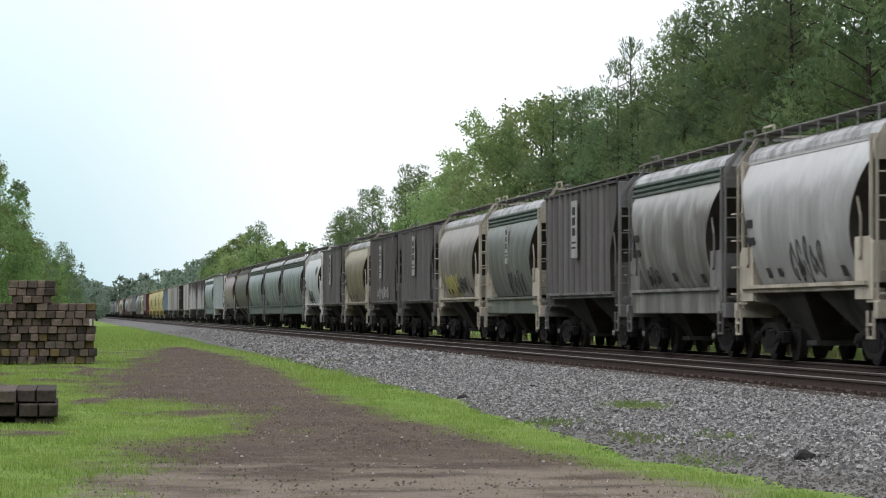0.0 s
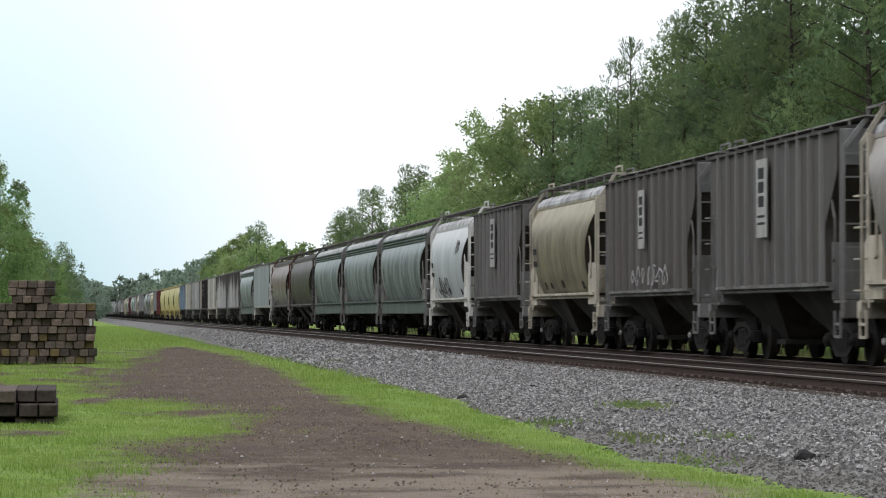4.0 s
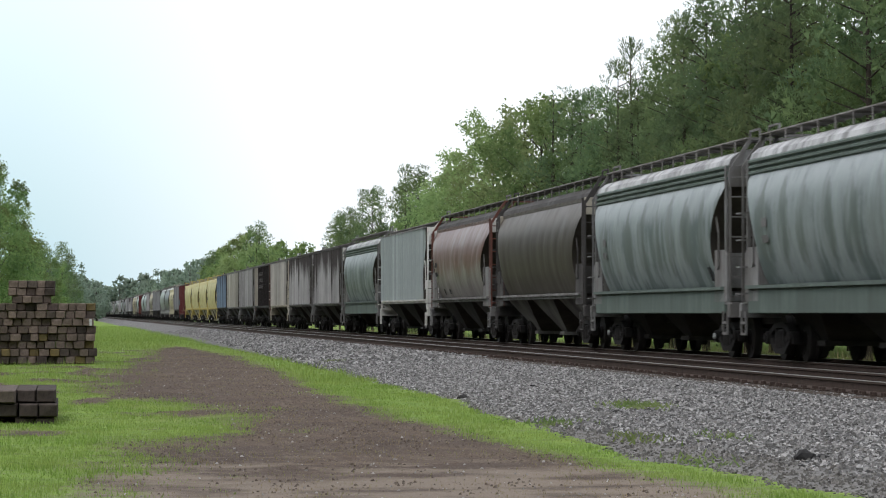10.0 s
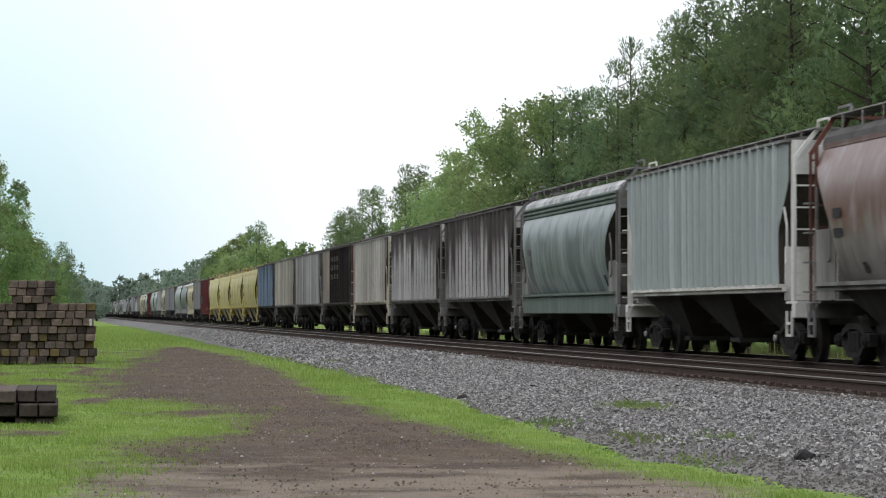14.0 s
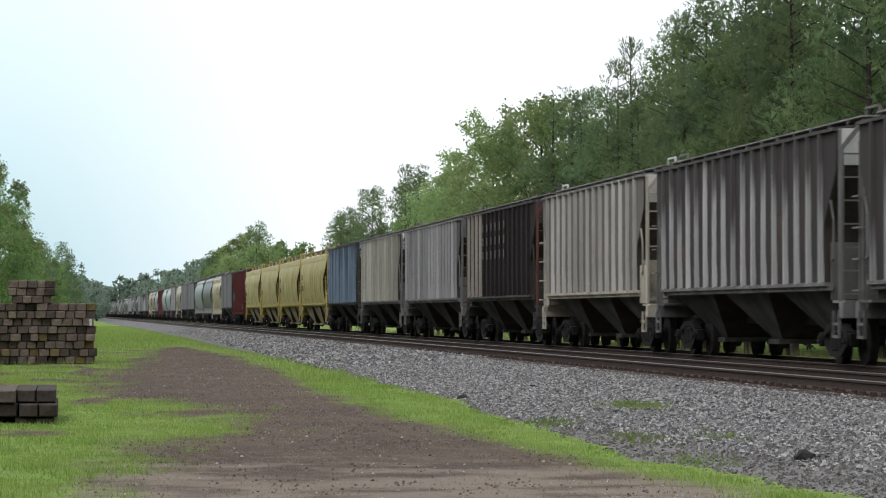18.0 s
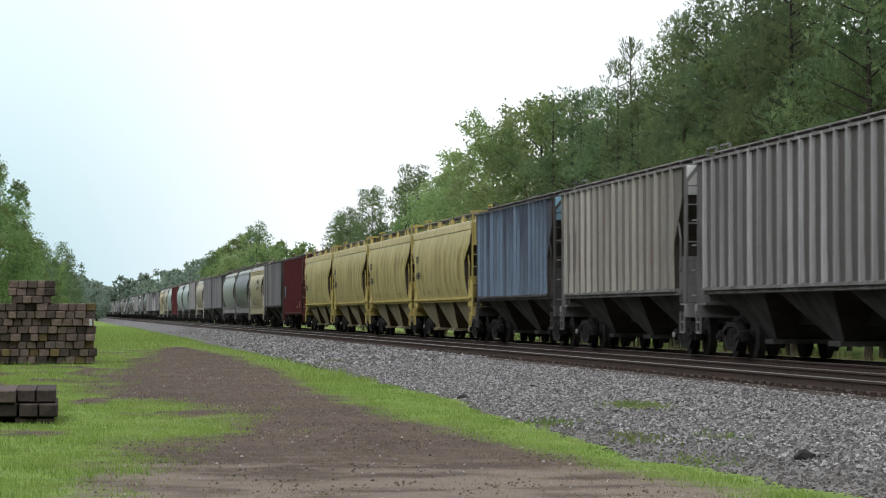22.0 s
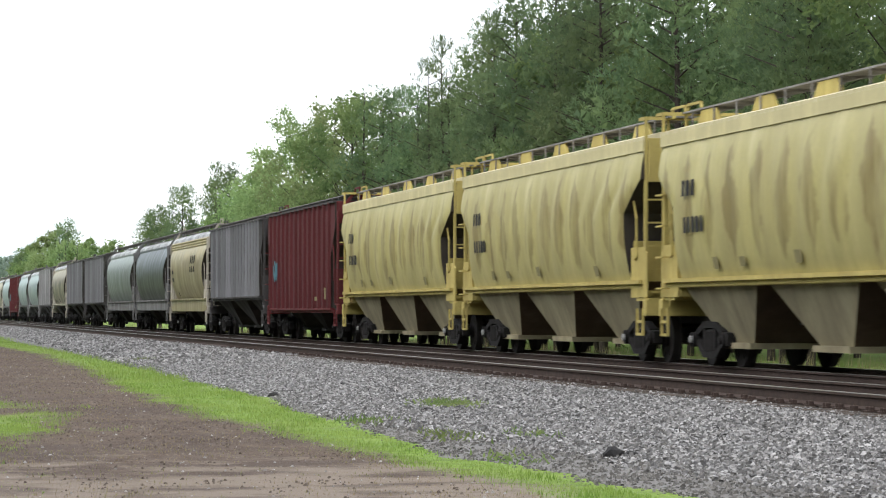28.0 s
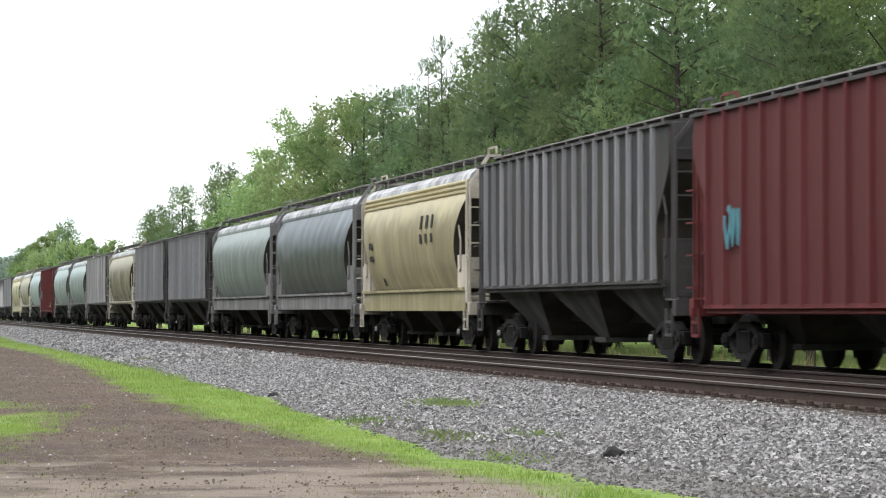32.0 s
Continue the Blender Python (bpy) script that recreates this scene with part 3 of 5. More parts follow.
def marks(rows, material, label="small stencilled marks"):
    def add(car, profile, half):
        for y, z, w, h in rows:
            part("marking", bars_mesh("marking", profile, [(y * half, z, w, h)]), material, car, label)
    return add


def rib_marks(n, ribs, heights, size):
    """Worn stencil blocks on the faces of some ribs."""
    def add(car, profile, half):
        for k in ribs:
            y = (half - 0.95) - (2 * half - 1.9) * k / (n - 1)
            for z in heights:
                bm = bmesh.new()
                box(bm, -1.608, -1.598, y - 0.07, y + 0.07, z - size / 2, z + size / 2)
                part("marking", bm, DIMWHITE, car, "worn white stencilled block")
    return add


def overpaint(n, ribs, z, tall):
    """Grey patches over some ribs and the sheet beside them."""
    def add(car, profile, half):
        for k in ribs:
            y = (half - 0.95) - (2 * half - 1.9) * k / (n - 1)
            bm = bmesh.new()
            box(bm, -1.606, -1.598, y - 0.045, y + 0.045, z - tall / 2, z + tall / 2)
            box(bm, -1.53, -1.521, y + 0.07, y + 0.5, z - tall / 2, z + tall / 2)
            part("overpaint_patch", bm, OVERPAINT, car, "grey overpainted patch")
    return add


def scrawl(y, z, w, h, seed, material, label, loops=5, thick=0.035):
    def add(car, profile, half):
        for me in scrawl_mesh(profile, y * half, z, w, h, seed, loops, thick):
            part("graffiti", me, material, car, label)
    return add


def several(*adds):
    def add(car, profile, half):
        for a in adds:
            a(car, profile, half)
    return add


DATA = [(0.72, 2.75, 0.5, 0.17), (0.72, 2.4, 0.6, 0.15), (0.55, 1.75, 0.26, 0.2), (0.36, 1.75, 0.3, 0.16), (0.0, 1.78, 0.3, 0.2), (-0.6, 1.72, 0.3, 0.2)]
L_GREY = look_of("pale grey covered hopper car with scrawled graffiti", (0.4, 0.405, 0.4), rough=0.42, gloss=0.32, sky_sheen=0.6, end=CREAM_END, roof=ROOF_GREY, amount=0.38,
                 extra=several(scrawl(-0.1, 1.95, 2.4, 0.9, 3, BLACKSPRAY, "black sprayed scrawl"), marks(DATA, DARKMARK)))
L_DIRTY = look_of("sooty grey covered hopper car with ridged top band", (0.3, 0.3, 0.29), rough=0.42, gloss=0.32, sky_sheen=0.6, end=GREY_END, roof=ROOF_GREY, amount=0.85, lines=3, chord=BAND_GREEN, level=0.45,
                  sill=(0.95, 1.5), extra=several(marks(DATA, DARKMARK), scrawl(0.5, 1.8, 1.2, 0.5, 8, BLACKSPRAY, "dark sprayed scrawl", 3)))
# ribbed cars: pale ribs on a darker sheet, the recess shade put into the colour
L_RIBSIGN = look_of("dark grey ribbed hopper car with white sign", (0.085, 0.083, 0.082), rib_m=paint("lit_rib_darkgrey", (0.2, 0.196, 0.192), (0.09, 0.08, 0.075), 0.5, stretch=0.5, level=0.5), end=GREY_END, roof=DARK_END, bay=BAY_DARK, amount=0.8, ribs=11,
                    extra=sign_panel(0.15, 2.45, 4.0, 0.85))
L_RIBSIGN_W = look_of("dark brown-grey ribbed hopper car with sign and graffiti", (0.068, 0.064, 0.062), rib_m=paint("lit_rib_darkbrown-grey", (0.17, 0.163, 0.158), (0.09, 0.08, 0.075), 0.5, stretch=0.5, level=0.5), end=GREY_END, roof=DARK_END, bay=BAY_DARK, amount=0.8, ribs=11,
                      extra=several(sign_panel(0.2, 2.5, 3.9, 0.7), scrawl(-0.1, 1.85, 4.5, 0.5, 5, WHITESPRAY, "pale sprayed scrawl", 7)))
L_GREEN = look_of("grey-green covered hopper car with ridged top band", (0.14, 0.16, 0.142), rough=0.42, gloss=0.32, sky_sheen=0.6, end=CREAM_END, roof=ROOF_GREY, amount=0.6, lines=3, chord=BAND_GREEN, sill=(0.95, 1.45),
                  extra=several(sign_panel(0.1, 2.5, 3.7, 0.5), scrawl(-0.2, 1.9, 3.2, 0.8, 9, BLACKSPRAY, "faded dark graffiti")))
L_BEIGE = look_of("dusty beige-grey covered hopper car with yellow graffiti", (0.215, 0.2, 0.18), rough=0.42, gloss=0.32, sky_sheen=0.6, end=CREAM_END, roof=ROOF_GREY, amount=0.5,
                  extra=several(scrawl(0.3, 1.95, 3.4, 0.9, 12, YELLOWSPRAY, "yellow sprayed scrawl", 6, 0.12), scrawl(-0.25, 1.95, 1.8, 0.6, 13, BLACKSPRAY, "black sprayed scrawl"), marks(DATA[2:], DARKMARK)))
L_OCHRE = look_of("faded ochre covered hopper car", (0.225, 0.198, 0.125), rough=0.42, gloss=0.32, sky_sheen=0.6, end=CREAM_END, roof=ROOF_GREY, amount=0.75, edge=0.05, extra=marks(DATA, DARKMARK))
L_WHITE = look_of("off-white covered hopper car with black graffiti", (0.5, 0.545, 0.56), rough=0.42, gloss=0.32, sky_sheen=0.6, end=WHITE_END, roof=ROOF_GREY, amount=0.18, loop=WHITE, corner_top=2.75,
                  extra=several(scrawl(0.25, 1.9, 2.6, 0.8, 21, BLACKSPRAY, "black sprayed scrawl"), scrawl(-0.6, 3.3, 1.0, 0.5, 22, BLACKSPRAY, "black sprayed scrawl", 3), marks(DATA, DARKMARK)))
# the pale upper band is sky reflection put into the colour
L_TEAL = look_of("dull sage-green covered hopper car with streaked sides", (0.225, 0.262, 0.262), rough=0.4, gloss=0.35, seams=(1.65, (0.105, 0.13, 0.115), 0.8), band=(3.3, 4.6, (0.33, 0.365, 0.375), 0.6), end=GREY_END, roof=ROOF_GREY, grime=(0.075, 0.105, 0.1), amount=0.75, level=0.515, edge=0.025, lines=3,
                 # black bays: the dark below the deep sill put into their colour
                 sill=(0.95, 1.5), chord=BAND_GREEN, sill_m=BAND_GREEN, bay=BLACK, extra=several(marks([(0.72, 2.75, 0.4, 0.18), (0.72, 2.42, 0.45, 0.15)], GREY_END), marks([(-0.8, 1.8, 0.26, 0.3)], DARKMARK)))
L_BROWN = look_of("dark brown covered hopper car", (0.05, 0.04, 0.029), rough=0.42, gloss=0.32, sky_sheen=0.6, end=DARK_END, roof=DARK_END, amount=0.5, grime=(0.05, 0.045, 0.035), bay=paint("pale_dusty_bay", (0.15, 0.142, 0.132), (0.04, 0.036, 0.033), 0.7), sill_m=GREY_END, plate=CREAM_END)
# the silver blotches are glossy highlights put into the colour
L_RUST = look_of("silver-grey covered hopper car streaked dark red with rust", (0.2, 0.185, 0.175), rough=0.33, gloss=0.5, end=GREY_END, post=RED_END, roof=DARK_END, amount=0.7, rust=0.4,
                 edge=0.04, grime=(0.085, 0.07, 0.06), rust_sheen_c=(0.28, 0.25, 0.245), band=(2.45, 4.4, (0.13, 0.05, 0.034), 0.78), plate=WHITE_END, cut=1.6, corner_top=2.5, bay=BAY_DARK, extra=marks(DATA[:4], DARKMARK))
L_PALEBLUE = look_of("pale blue-grey ribbed hopper car with white end", (0.27, 0.315, 0.31), rib_m=paint("pale_blue_rib", (0.41, 0.465, 0.455), (0.15, 0.15, 0.15), 0.3, stretch=0.5, level=0.5), end=WHITE_END, roof=GREY_END, amount=0.22, ribs=23, bay=BAY_DARK)
L_RIBDARK = look_of("sooty brown-grey ribbed hopper car", (0.034, 0.031, 0.031), rib_m=paint("lit_rib_sootybrown-grey", (0.52, 0.515, 0.51), (0.09, 0.086, 0.085), 0.6, stretch=0.5, level=0.5, band=(0.62, 1.9, (0.04, 0.031, 0.03), 0.85)), end=GREY_END, roof=DARK_END, amount=0.8, bay=BAY_GREY, plate=WHITE_END, ribs=17,
                    rust=0.06, grime=(0.055, 0.045, 0.042))
L_RIBTAN = look_of("weathered tan-grey ribbed hopper car", (0.15, 0.144, 0.13), rib_m=paint("lit_rib_weatheredtan-grey", (0.55, 0.535, 0.49), (0.12, 0.11, 0.1), 0.7, stretch=0.5, level=0.5), end=CREAM_END, roof=GREY_END, amount=0.5, ribs=15, plate=WHITE_END, loop=WHITE, corner=True)
L_RIBBLACK = look_of("soot-black ribbed hopper car with white marks", (0.015, 0.012, 0.012), rib_m=paint("lit_rib_soot-blackribbed", (0.024, 0.019, 0.019), (0.014, 0.012, 0.012), 0.50, stretch=0.5, level=0.5), end=DARK_END, post=RED_END, roof=DARK_END, grime=(0.02, 0.018, 0.017), amount=0.5, bay=BAY_GREY, ribs=15,
                     pale_ribs=(11, paint("pale_rib", (0.36, 0.33, 0.28), (0.1, 0.09, 0.08), 0.6, stretch=0.5)), extra=rib_marks(15, (4, 5, 6, 7, 8, 9), (3.75, 3.3, 2.85), 0.26))
L_RIBGREY = look_of("mid-grey ribbed hopper car", (0.075, 0.073, 0.073), rib_m=paint("lit_rib_mid-greyribbed", (0.44, 0.435, 0.435), (0.1, 0.095, 0.092), 0.7, stretch=0.5, level=0.5), end=GREY_END, roof=GREY_END, amount=0.6, ribs=19)
L_RIBPALE = look_of("light grey ribbed hopper car with rusty end", (0.15, 0.146, 0.128), rib_m=paint("lit_rib_lightgrey", (0.52, 0.505, 0.44), (0.1, 0.095, 0.08), 0.7, stretch=0.5, level=0.5), end=GREY_END, roof=GREY_END, amount=0.5, ribs=17, plate=WHITE_END, rust=0.1, extra=overpaint(17, (1, 2), 2.6, 1.05))
L_BLUE = look_of("faded blue ribbed hopper car", (0.042, 0.054, 0.078), rib_m=paint("lit_rib_fadedblue", (0.205, 0.285, 0.375), (0.055, 0.05, 0.054), 0.88, stretch=0.5, level=0.53, band=(0.8, 1.9, (0.07, 0.085, 0.115), 0.7)), end=DARK_END, roof=DARK_END, amount=0.8, bay=BAY_GREY, ribs=20, grime=(0.05, 0.052, 0.06), rust=0.22,
                 plate=paint("bright_blue_plate", (0.2, 0.42, 0.55), (0.3, 0.4, 0.45), 0.4), rust_sheen_c=(0.11, 0.075, 0.06))
# slope_m: rust brown, darkened for the shade between the bays
L_YELLOW = look_of("pale yellow covered hopper car with black markings", (0.42, 0.375, 0.15), rough=0.42, gloss=0.3, seams=(1.35, (0.2, 0.155, 0.055), 0.85), end=YELLOW_END, roof=paint("bleached_yellow_roof", (0.66, 0.6, 0.4), (0.3, 0.27, 0.2), 0.3), amount=0.4, grime=(0.22, 0.18, 0.1), level=0.54,
                   bay=paint("dusty_yellow_bay", (0.33, 0.29, 0.18), (0.12, 0.1, 0.07), 0.6), lines=0, walk=GALV, slope_m=paint("shaded_rusty_slope", (0.13, 0.09, 0.056), (0.06, 0.045, 0.032), 0.6), chord=paint("bleached_yellow_eave", (0.56, 0.5, 0.27), (0.3, 0.27, 0.18), 0.3), sill=(1.36, 1.5),
                   extra=several(marks([(0.76 - 0.036 * i, 3.05, 0.15, 0.27) for i in range(3)] + [(0.75 - 0.032 * i, 2.42, 0.14, 0.27) for i in range(5)], DARKMARK, "black lettering bar"), marks(DATA[2:], FAINT)))
L_RED = look_of("dark red ribbed hopper car", (0.085, 0.02, 0.021), low=1.04, cut=0.95, corner=False, rib_m=paint("lit_red_rib", (0.115, 0.026, 0.028), (0.07, 0.025, 0.024), 0.5, stretch=0.5, level=0.5), end=paint("dark_red_end", (0.13, 0.024, 0.024), (0.06, 0.03, 0.03), 0.5), roof=DARK_END, amount=0.5, grime=(0.09, 0.03, 0.028), bay=BAY_DARK, ribs=14,
                extra=several(scrawl(0.66, 2.3, 0.9, 0.75, 31, TEAL, "teal painted marks", 3, 0.13), marks([(-0.8, 1.5, 0.3, 0.35), (-0.55, 1.35, 0.5, 0.12)], FAINT)))
L_RIBSLATE = look_of("slate-grey ribbed hopper car", (0.026, 0.027, 0.03), end=DARK_END, roof=DARK_END, amount=0.6, ribs=18, rib_m=paint("pale_slate_rib", (0.27, 0.27, 0.28), (0.1, 0.1, 0.1), 0.6, stretch=0.5, level=0.5))
L_CREAM = look_of("cream covered hopper car with dark marks", (0.32, 0.275, 0.15), rough=0.42, gloss=0.32, sky_sheen=0.6, end=CREAM_END, roof=ROOF_GREY, amount=0.4, lines=3, sill=(0.95, 1.5),
                  extra=several(marks([(-0.3 - 0.1 * i, 3.2 - 0.42 * k, 0.26, 0.34 - 0.1 * k) for i in range(3) for k in range(2)], DARKMARK, "black lettering bars"), marks(DATA[:3], DARKMARK)))
L_SLATEROUND = look_of("blue-grey covered hopper car with sooty lower half", (0.13, 0.15, 0.17), rough=0.42, gloss=0.32, sky_sheen=0.6, end=GREY_END, roof=ROOF_GREY, amount=0.5, sill=(1.0, 1.5), grime=(0.1, 0.11, 0.08), bay=BAY_DARK, band=(0.6, 2.9, (0.05, 0.055, 0.042), 0.85))
L_MINT = look_of("pale grey-green covered hopper car", (0.165, 0.195, 0.178), rough=0.42, gloss=0.32, sky_sheen=0.6, end=GREY_END, roof=ROOF_GREY, amount=0.35, sill=(1.0, 1.5))
L_AQUA = look_of("pale aqua covered hopper car", (0.21, 0.26, 0.25), rough=0.42, gloss=0.32, sky_sheen=0.6, end=GREY_END, roof=ROOF_GREY, amount=0.3)

R, B, M = "round", "ribbed", "modern"
ORDER = [(R, 12.0, L_WHITE), (R, 11.7, L_GREY), (R, 11.8, L_DIRTY), (B, 12.5, L_RIBSIGN), (R, 12.4, L_GREEN), (R, 12.3, L_BEIGE),
         (B, 12.0, L_RIBSIGN), (B, 12.4, L_RIBSIGN_W), (R, 12.5, L_OCHRE), (B, 12.0, L_RIBSIGN), (R, 12.1, L_WHITE), (R, 17.7, L_TEAL),
         (R, 17.1, L_TEAL), (R, 17.3, L_TEAL), (R, 17.4, L_BROWN), (R, 16.9, L_RUST), (B, 17.9, L_PALEBLUE), (R, 17.2, L_TEAL),
         (B, 18.0, L_RIBDARK), (B, 17.7, L_RIBDARK), (B, 16.5, L_RIBTAN), (B, 16.5, L_RIBBLACK), (B, 18.6, L_RIBGREY), (B, 17.8, L_RIBPALE),
         (B, 17.1, L_BLUE), (M, 17.8, L_YELLOW), (M, 17.3, L_YELLOW), (M, 17.8, L_YELLOW), (M, 18.0, L_YELLOW), (B, 16.8, L_RED),
         (B, 18.0, L_RIBSLATE), (R, 16.6, L_CREAM), (R, 18.1, L_SLATEROUND), (R, 19.3, L_MINT), (B, 18.0, L_RIBSLATE), (B, 17.6, L_RIBSLATE),
         (R, 17.6, L_OCHRE), (B, 17.4, L_RIBGREY), (R, 17.2, L_AQUA), (R, 17.4, L_AQUA), (B, 17.6, L_RED), (R, 16.4, L_AQUA),
         (R, 16.8, L_OCHRE), (R, 16.8, L_CREAM), (B, 16.6, L_RIBSLATE)]
FAR = [(R, L_DIRTY), (B, L_RIBGREY), (R, L_TEAL), (B, L_RIBDARK), (B, L_RIBSLATE), (R, L_BROWN), (R, L_SLATEROUND), (B, L_RIBSLATE), (R, L_GREEN), (B, L_RIBSIGN), (B, L_RIBTAN)]
CARS = []


def build_train():
    s = 48.5 - 12.0
    for style, pitch, lk in ORDER:
        CARS.append((hopper_car(style, pitch, s + pitch / 2, lk), s + pitch / 2))
        s += pitch
    rng = random.Random(4)
    while s < 1330:
        style, lk = rng.choice(FAR)
        CARS.append((hopper_car(style, 17.4, s + 8.7, lk, detail=False), s + 8.7))
        s += 17.4


build_train()


# ---- ground ----
def edge_right(y):
    return np.interp(y, [0, 22, 25, 31, 35, 41, 52, 77, 114, 149, 200, 400, 900], [5.7, 5.6, 5.46, 5.47, 5.53, 5.76, 6.25, 6.65, 7.2, 7.6, 8.2, 8.4, 8.4])


def dirt_right(y):
    return np.interp(y, [0, 22, 23.6, 27.6, 32.5, 39.6, 50.6, 60, 77, 98, 123], [5.3, 5.15, 5.1, 4.92, 4.62, 4.46, 4.5, 4.85, 5.3, 5.5, 5.1])


def dirt_left(y):
    return np.interp(y, [0, 22, 27, 31, 33, 35, 43, 47, 51, 56, 70, 85, 114, 126], [0.3, 0.45, 0.6, 0.75, 1.3, 2.2, 2.35, 1.9, 0.6, 0.5, 1.1, 2.1, 3.5, 4.5])


def bumps(x, y, k, seed):
    return noise.noise(Vector((x * k, y * k, seed)))


def ground_z(x, y):
    """Level dirt, a slight rise of the lawn, a low verge by the track."""
    z = 0.03 * bumps(x, y, 0.25, 1.0) + 0.008 * bumps(x, y, 0.9, 7.0)
    return z - 0.35 * min(1.0, max(0.0, (x - 6.5) / 1.5))


def grassiness(x, y):
    """1 on grass, 0 on bare dirt."""
    wob = 0.6 * bumps(x, y * 0.35, 0.9, 3.0) + 0.45 * bumps(x, y * 0.45, 2.6, 5.0) + 0.25 * bumps(x, y * 0.6, 6.5, 15.0)
    if y > 127 + 20 * wob:
        return 1.0
    d = min(float(dirt_right(y)) - x, x - float(dirt_left(y))) + (wob if x < 3.6 else wob * 0.45)
    patch = 0.9 * max(0.0, bumps(x, y * 0.3, 1.1, 9.0) - 0.12) if x < 3.2 else 0.25 * max(0.0, bumps(x, y * 0.3, 1.4, 9.0))
    bare = 2.2 * max(0.0, bumps(x, y * 0.25, 1.0, 21.0) + 0.3 * bumps(x, y * 0.4, 3.2, 23.0) - 0.07) if x < 3.0 and 34 < y < 120 else 0.0
    patch -= bare
    return float(min(1.0 - min(1.0, bare * 1.3), max(0.0, 0.5 - d * (0.6 if x < 3.4 else 1.3) + patch)))


def ground_material():
    m, nt, b = nodes_of("dirt_and_turf")
    v = coords(nt)
    at = nt.nodes.new("ShaderNodeAttribute")
    at.attribute_name = "turf"
    n0, n1, n2, n3 = noise_node(nt, v, 0.35, 3), noise_node(nt, v, 2.5, 5), noise_node(nt, v, 14, 4), noise_node(nt, v, 60, 3)
    vs = coords(nt, (1, 0.12, 1))
    tracks = noise_node(nt, vs, 4.5, 6, 0.75)
    broad = noise_node(nt, coords(nt, (0.6, 0.5, 1)), 0.55, 4, 0.6)
    dirt = mix_node(nt, ramp_node(nt, n1, 0.35, 0.65), (0.13, 0.096, 0.07), (0.086, 0.063, 0.047))
    dirt = mix_node(nt, ramp_node(nt, broad, 0.44, 0.6, 0, 0.75), dirt, (0.068, 0.05, 0.041))
    dirt = mix_node(nt, ramp_node(nt, tracks, 0.5, 0.68, 0, 0.55), dirt, (0.18, 0.143, 0.115))
    # crumbs and litter: small light and dark flecks
    fleck = noise_node(nt, coords(nt, (1, 0.3, 1)), 22, 5, 0.75)
    dirt = mix_node(nt, ramp_node(nt, fleck, 0.57, 0.68, 0, 0.75), dirt, (0.27, 0.225, 0.18))
    dirt = mix_node(nt, ramp_node(nt, fleck, 0.45, 0.34, 0, 0.8), dirt, (0.045, 0.034, 0.029))
    # the wheel-worn crossing runs from side to side and is paler
    ysep = nt.nodes.new("ShaderNodeSeparateXYZ")
    nt.links.new(v, ysep.inputs[0])
    across_ruts = noise_node(nt, coords(nt, (0.7, 0.8, 1)), 1.0, 5, 0.6)
    worn = math_node(nt, "ADD", ysep.outputs["Y"], ramp_node(nt, across_ruts, 0.3, 0.7, 5.5, -5.5))
    dirt = mix_node(nt, ramp_node(nt, worn, 27.5, 22.5, 0.0, 0.8), dirt, (0.235, 0.195, 0.155))
    shade = ramp_node(nt, across_ruts, 0.5, 0.36, 0.0, 0.6)
    dirt = mix_node(nt, math_node(nt, "MULTIPLY", shade, ramp_node(nt, ysep.outputs["Y"], 33.0, 28.0)), dirt, (0.075, 0.058, 0.048))
    dirt = mix_node(nt, ramp_node(nt, n2, 0.55, 0.75, 0, 0.35), dirt, (0.07, 0.053, 0.043))
    turf = mix_node(nt, ramp_node(nt, n1, 0.3, 0.7), (0.125, 0.215, 0.037), (0.21, 0.305, 0.058))
    turf = mix_node(nt, ramp_node(nt, n0, 0.5, 0.75, 0, 0.6), turf, (0.22, 0.24, 0.085))
    turf = mix_node(nt, ramp_node(nt, n2, 0.5, 0.8, 0, 0.5), turf, (0.1, 0.15, 0.03))
    f = math_node(nt, "ADD", at.outputs["Fac"], math_node(nt, "ADD", ramp_node(nt, n2, 0.25, 0.75, -0.4, 0.4), ramp_node(nt, n1, 0.3, 0.7, -0.2, 0.2)))
    nt.links.new(mix_node(nt, ramp_node(nt, f, 0.35, 1.0), dirt, turf), b.inputs["Base Color"])
    b.inputs["Roughness"].default_value = 0.95
    b.inputs["Specular IOR Level"].default_value = 0.15
    h = math_node(nt, "ADD", n2, math_node(nt, "MULTIPLY", n3, 0.5))
    bump_node(nt, b, h, 0.6, 0.05)
    return m


def sheet(name, xs, ys, zf, material, weight=None):
    """A grid of ground, with the share of turf kept at its corners."""
    verts, w = [], []
    for y in ys:
        for x in xs:
            verts.append((float(x), float(y), zf(float(x), float(y))))
            w.append(weight(float(x), float(y)) if weight else 0.0)
    n = len(xs)
    faces = [(j * n + i, j * n + i + 1, (j + 1) * n + i + 1, (j + 1) * n + i) for j in range(len(ys) - 1) for i in range(n - 1)]
    me = bpy.data.meshes.new(name)
    me.from_pydata(verts, [], faces)
    if weight:
        a = me.attributes.new("turf", "FLOAT", "POINT")
        a.data.foreach_set("value", w)
    me.materials.append(material)
    for p in me.polygons:
        p.use_smooth = True
    return new(name, me)


GROUND = ground_material()
xs = np.concatenate([[-1500, -400, -120, -40, -15, -6], np.arange(-4, 8.6, 0.22), [9, 11, 14, 19, 22, 26, 40, 120, 400, 1500]])
ys = np.concatenate([[-300, -60, 0, 12], np.arange(20, 60, 0.35), np.arange(60, 135, 0.8), [140, 150, 165, 180, 200, 240, 300, 400, 600, 1000, 1800, 3500]])
tagged(sheet("ground", xs, ys, ground_z, GROUND, grassiness), "bare brown dirt track between patches of green grass", "ground", kind="structure")

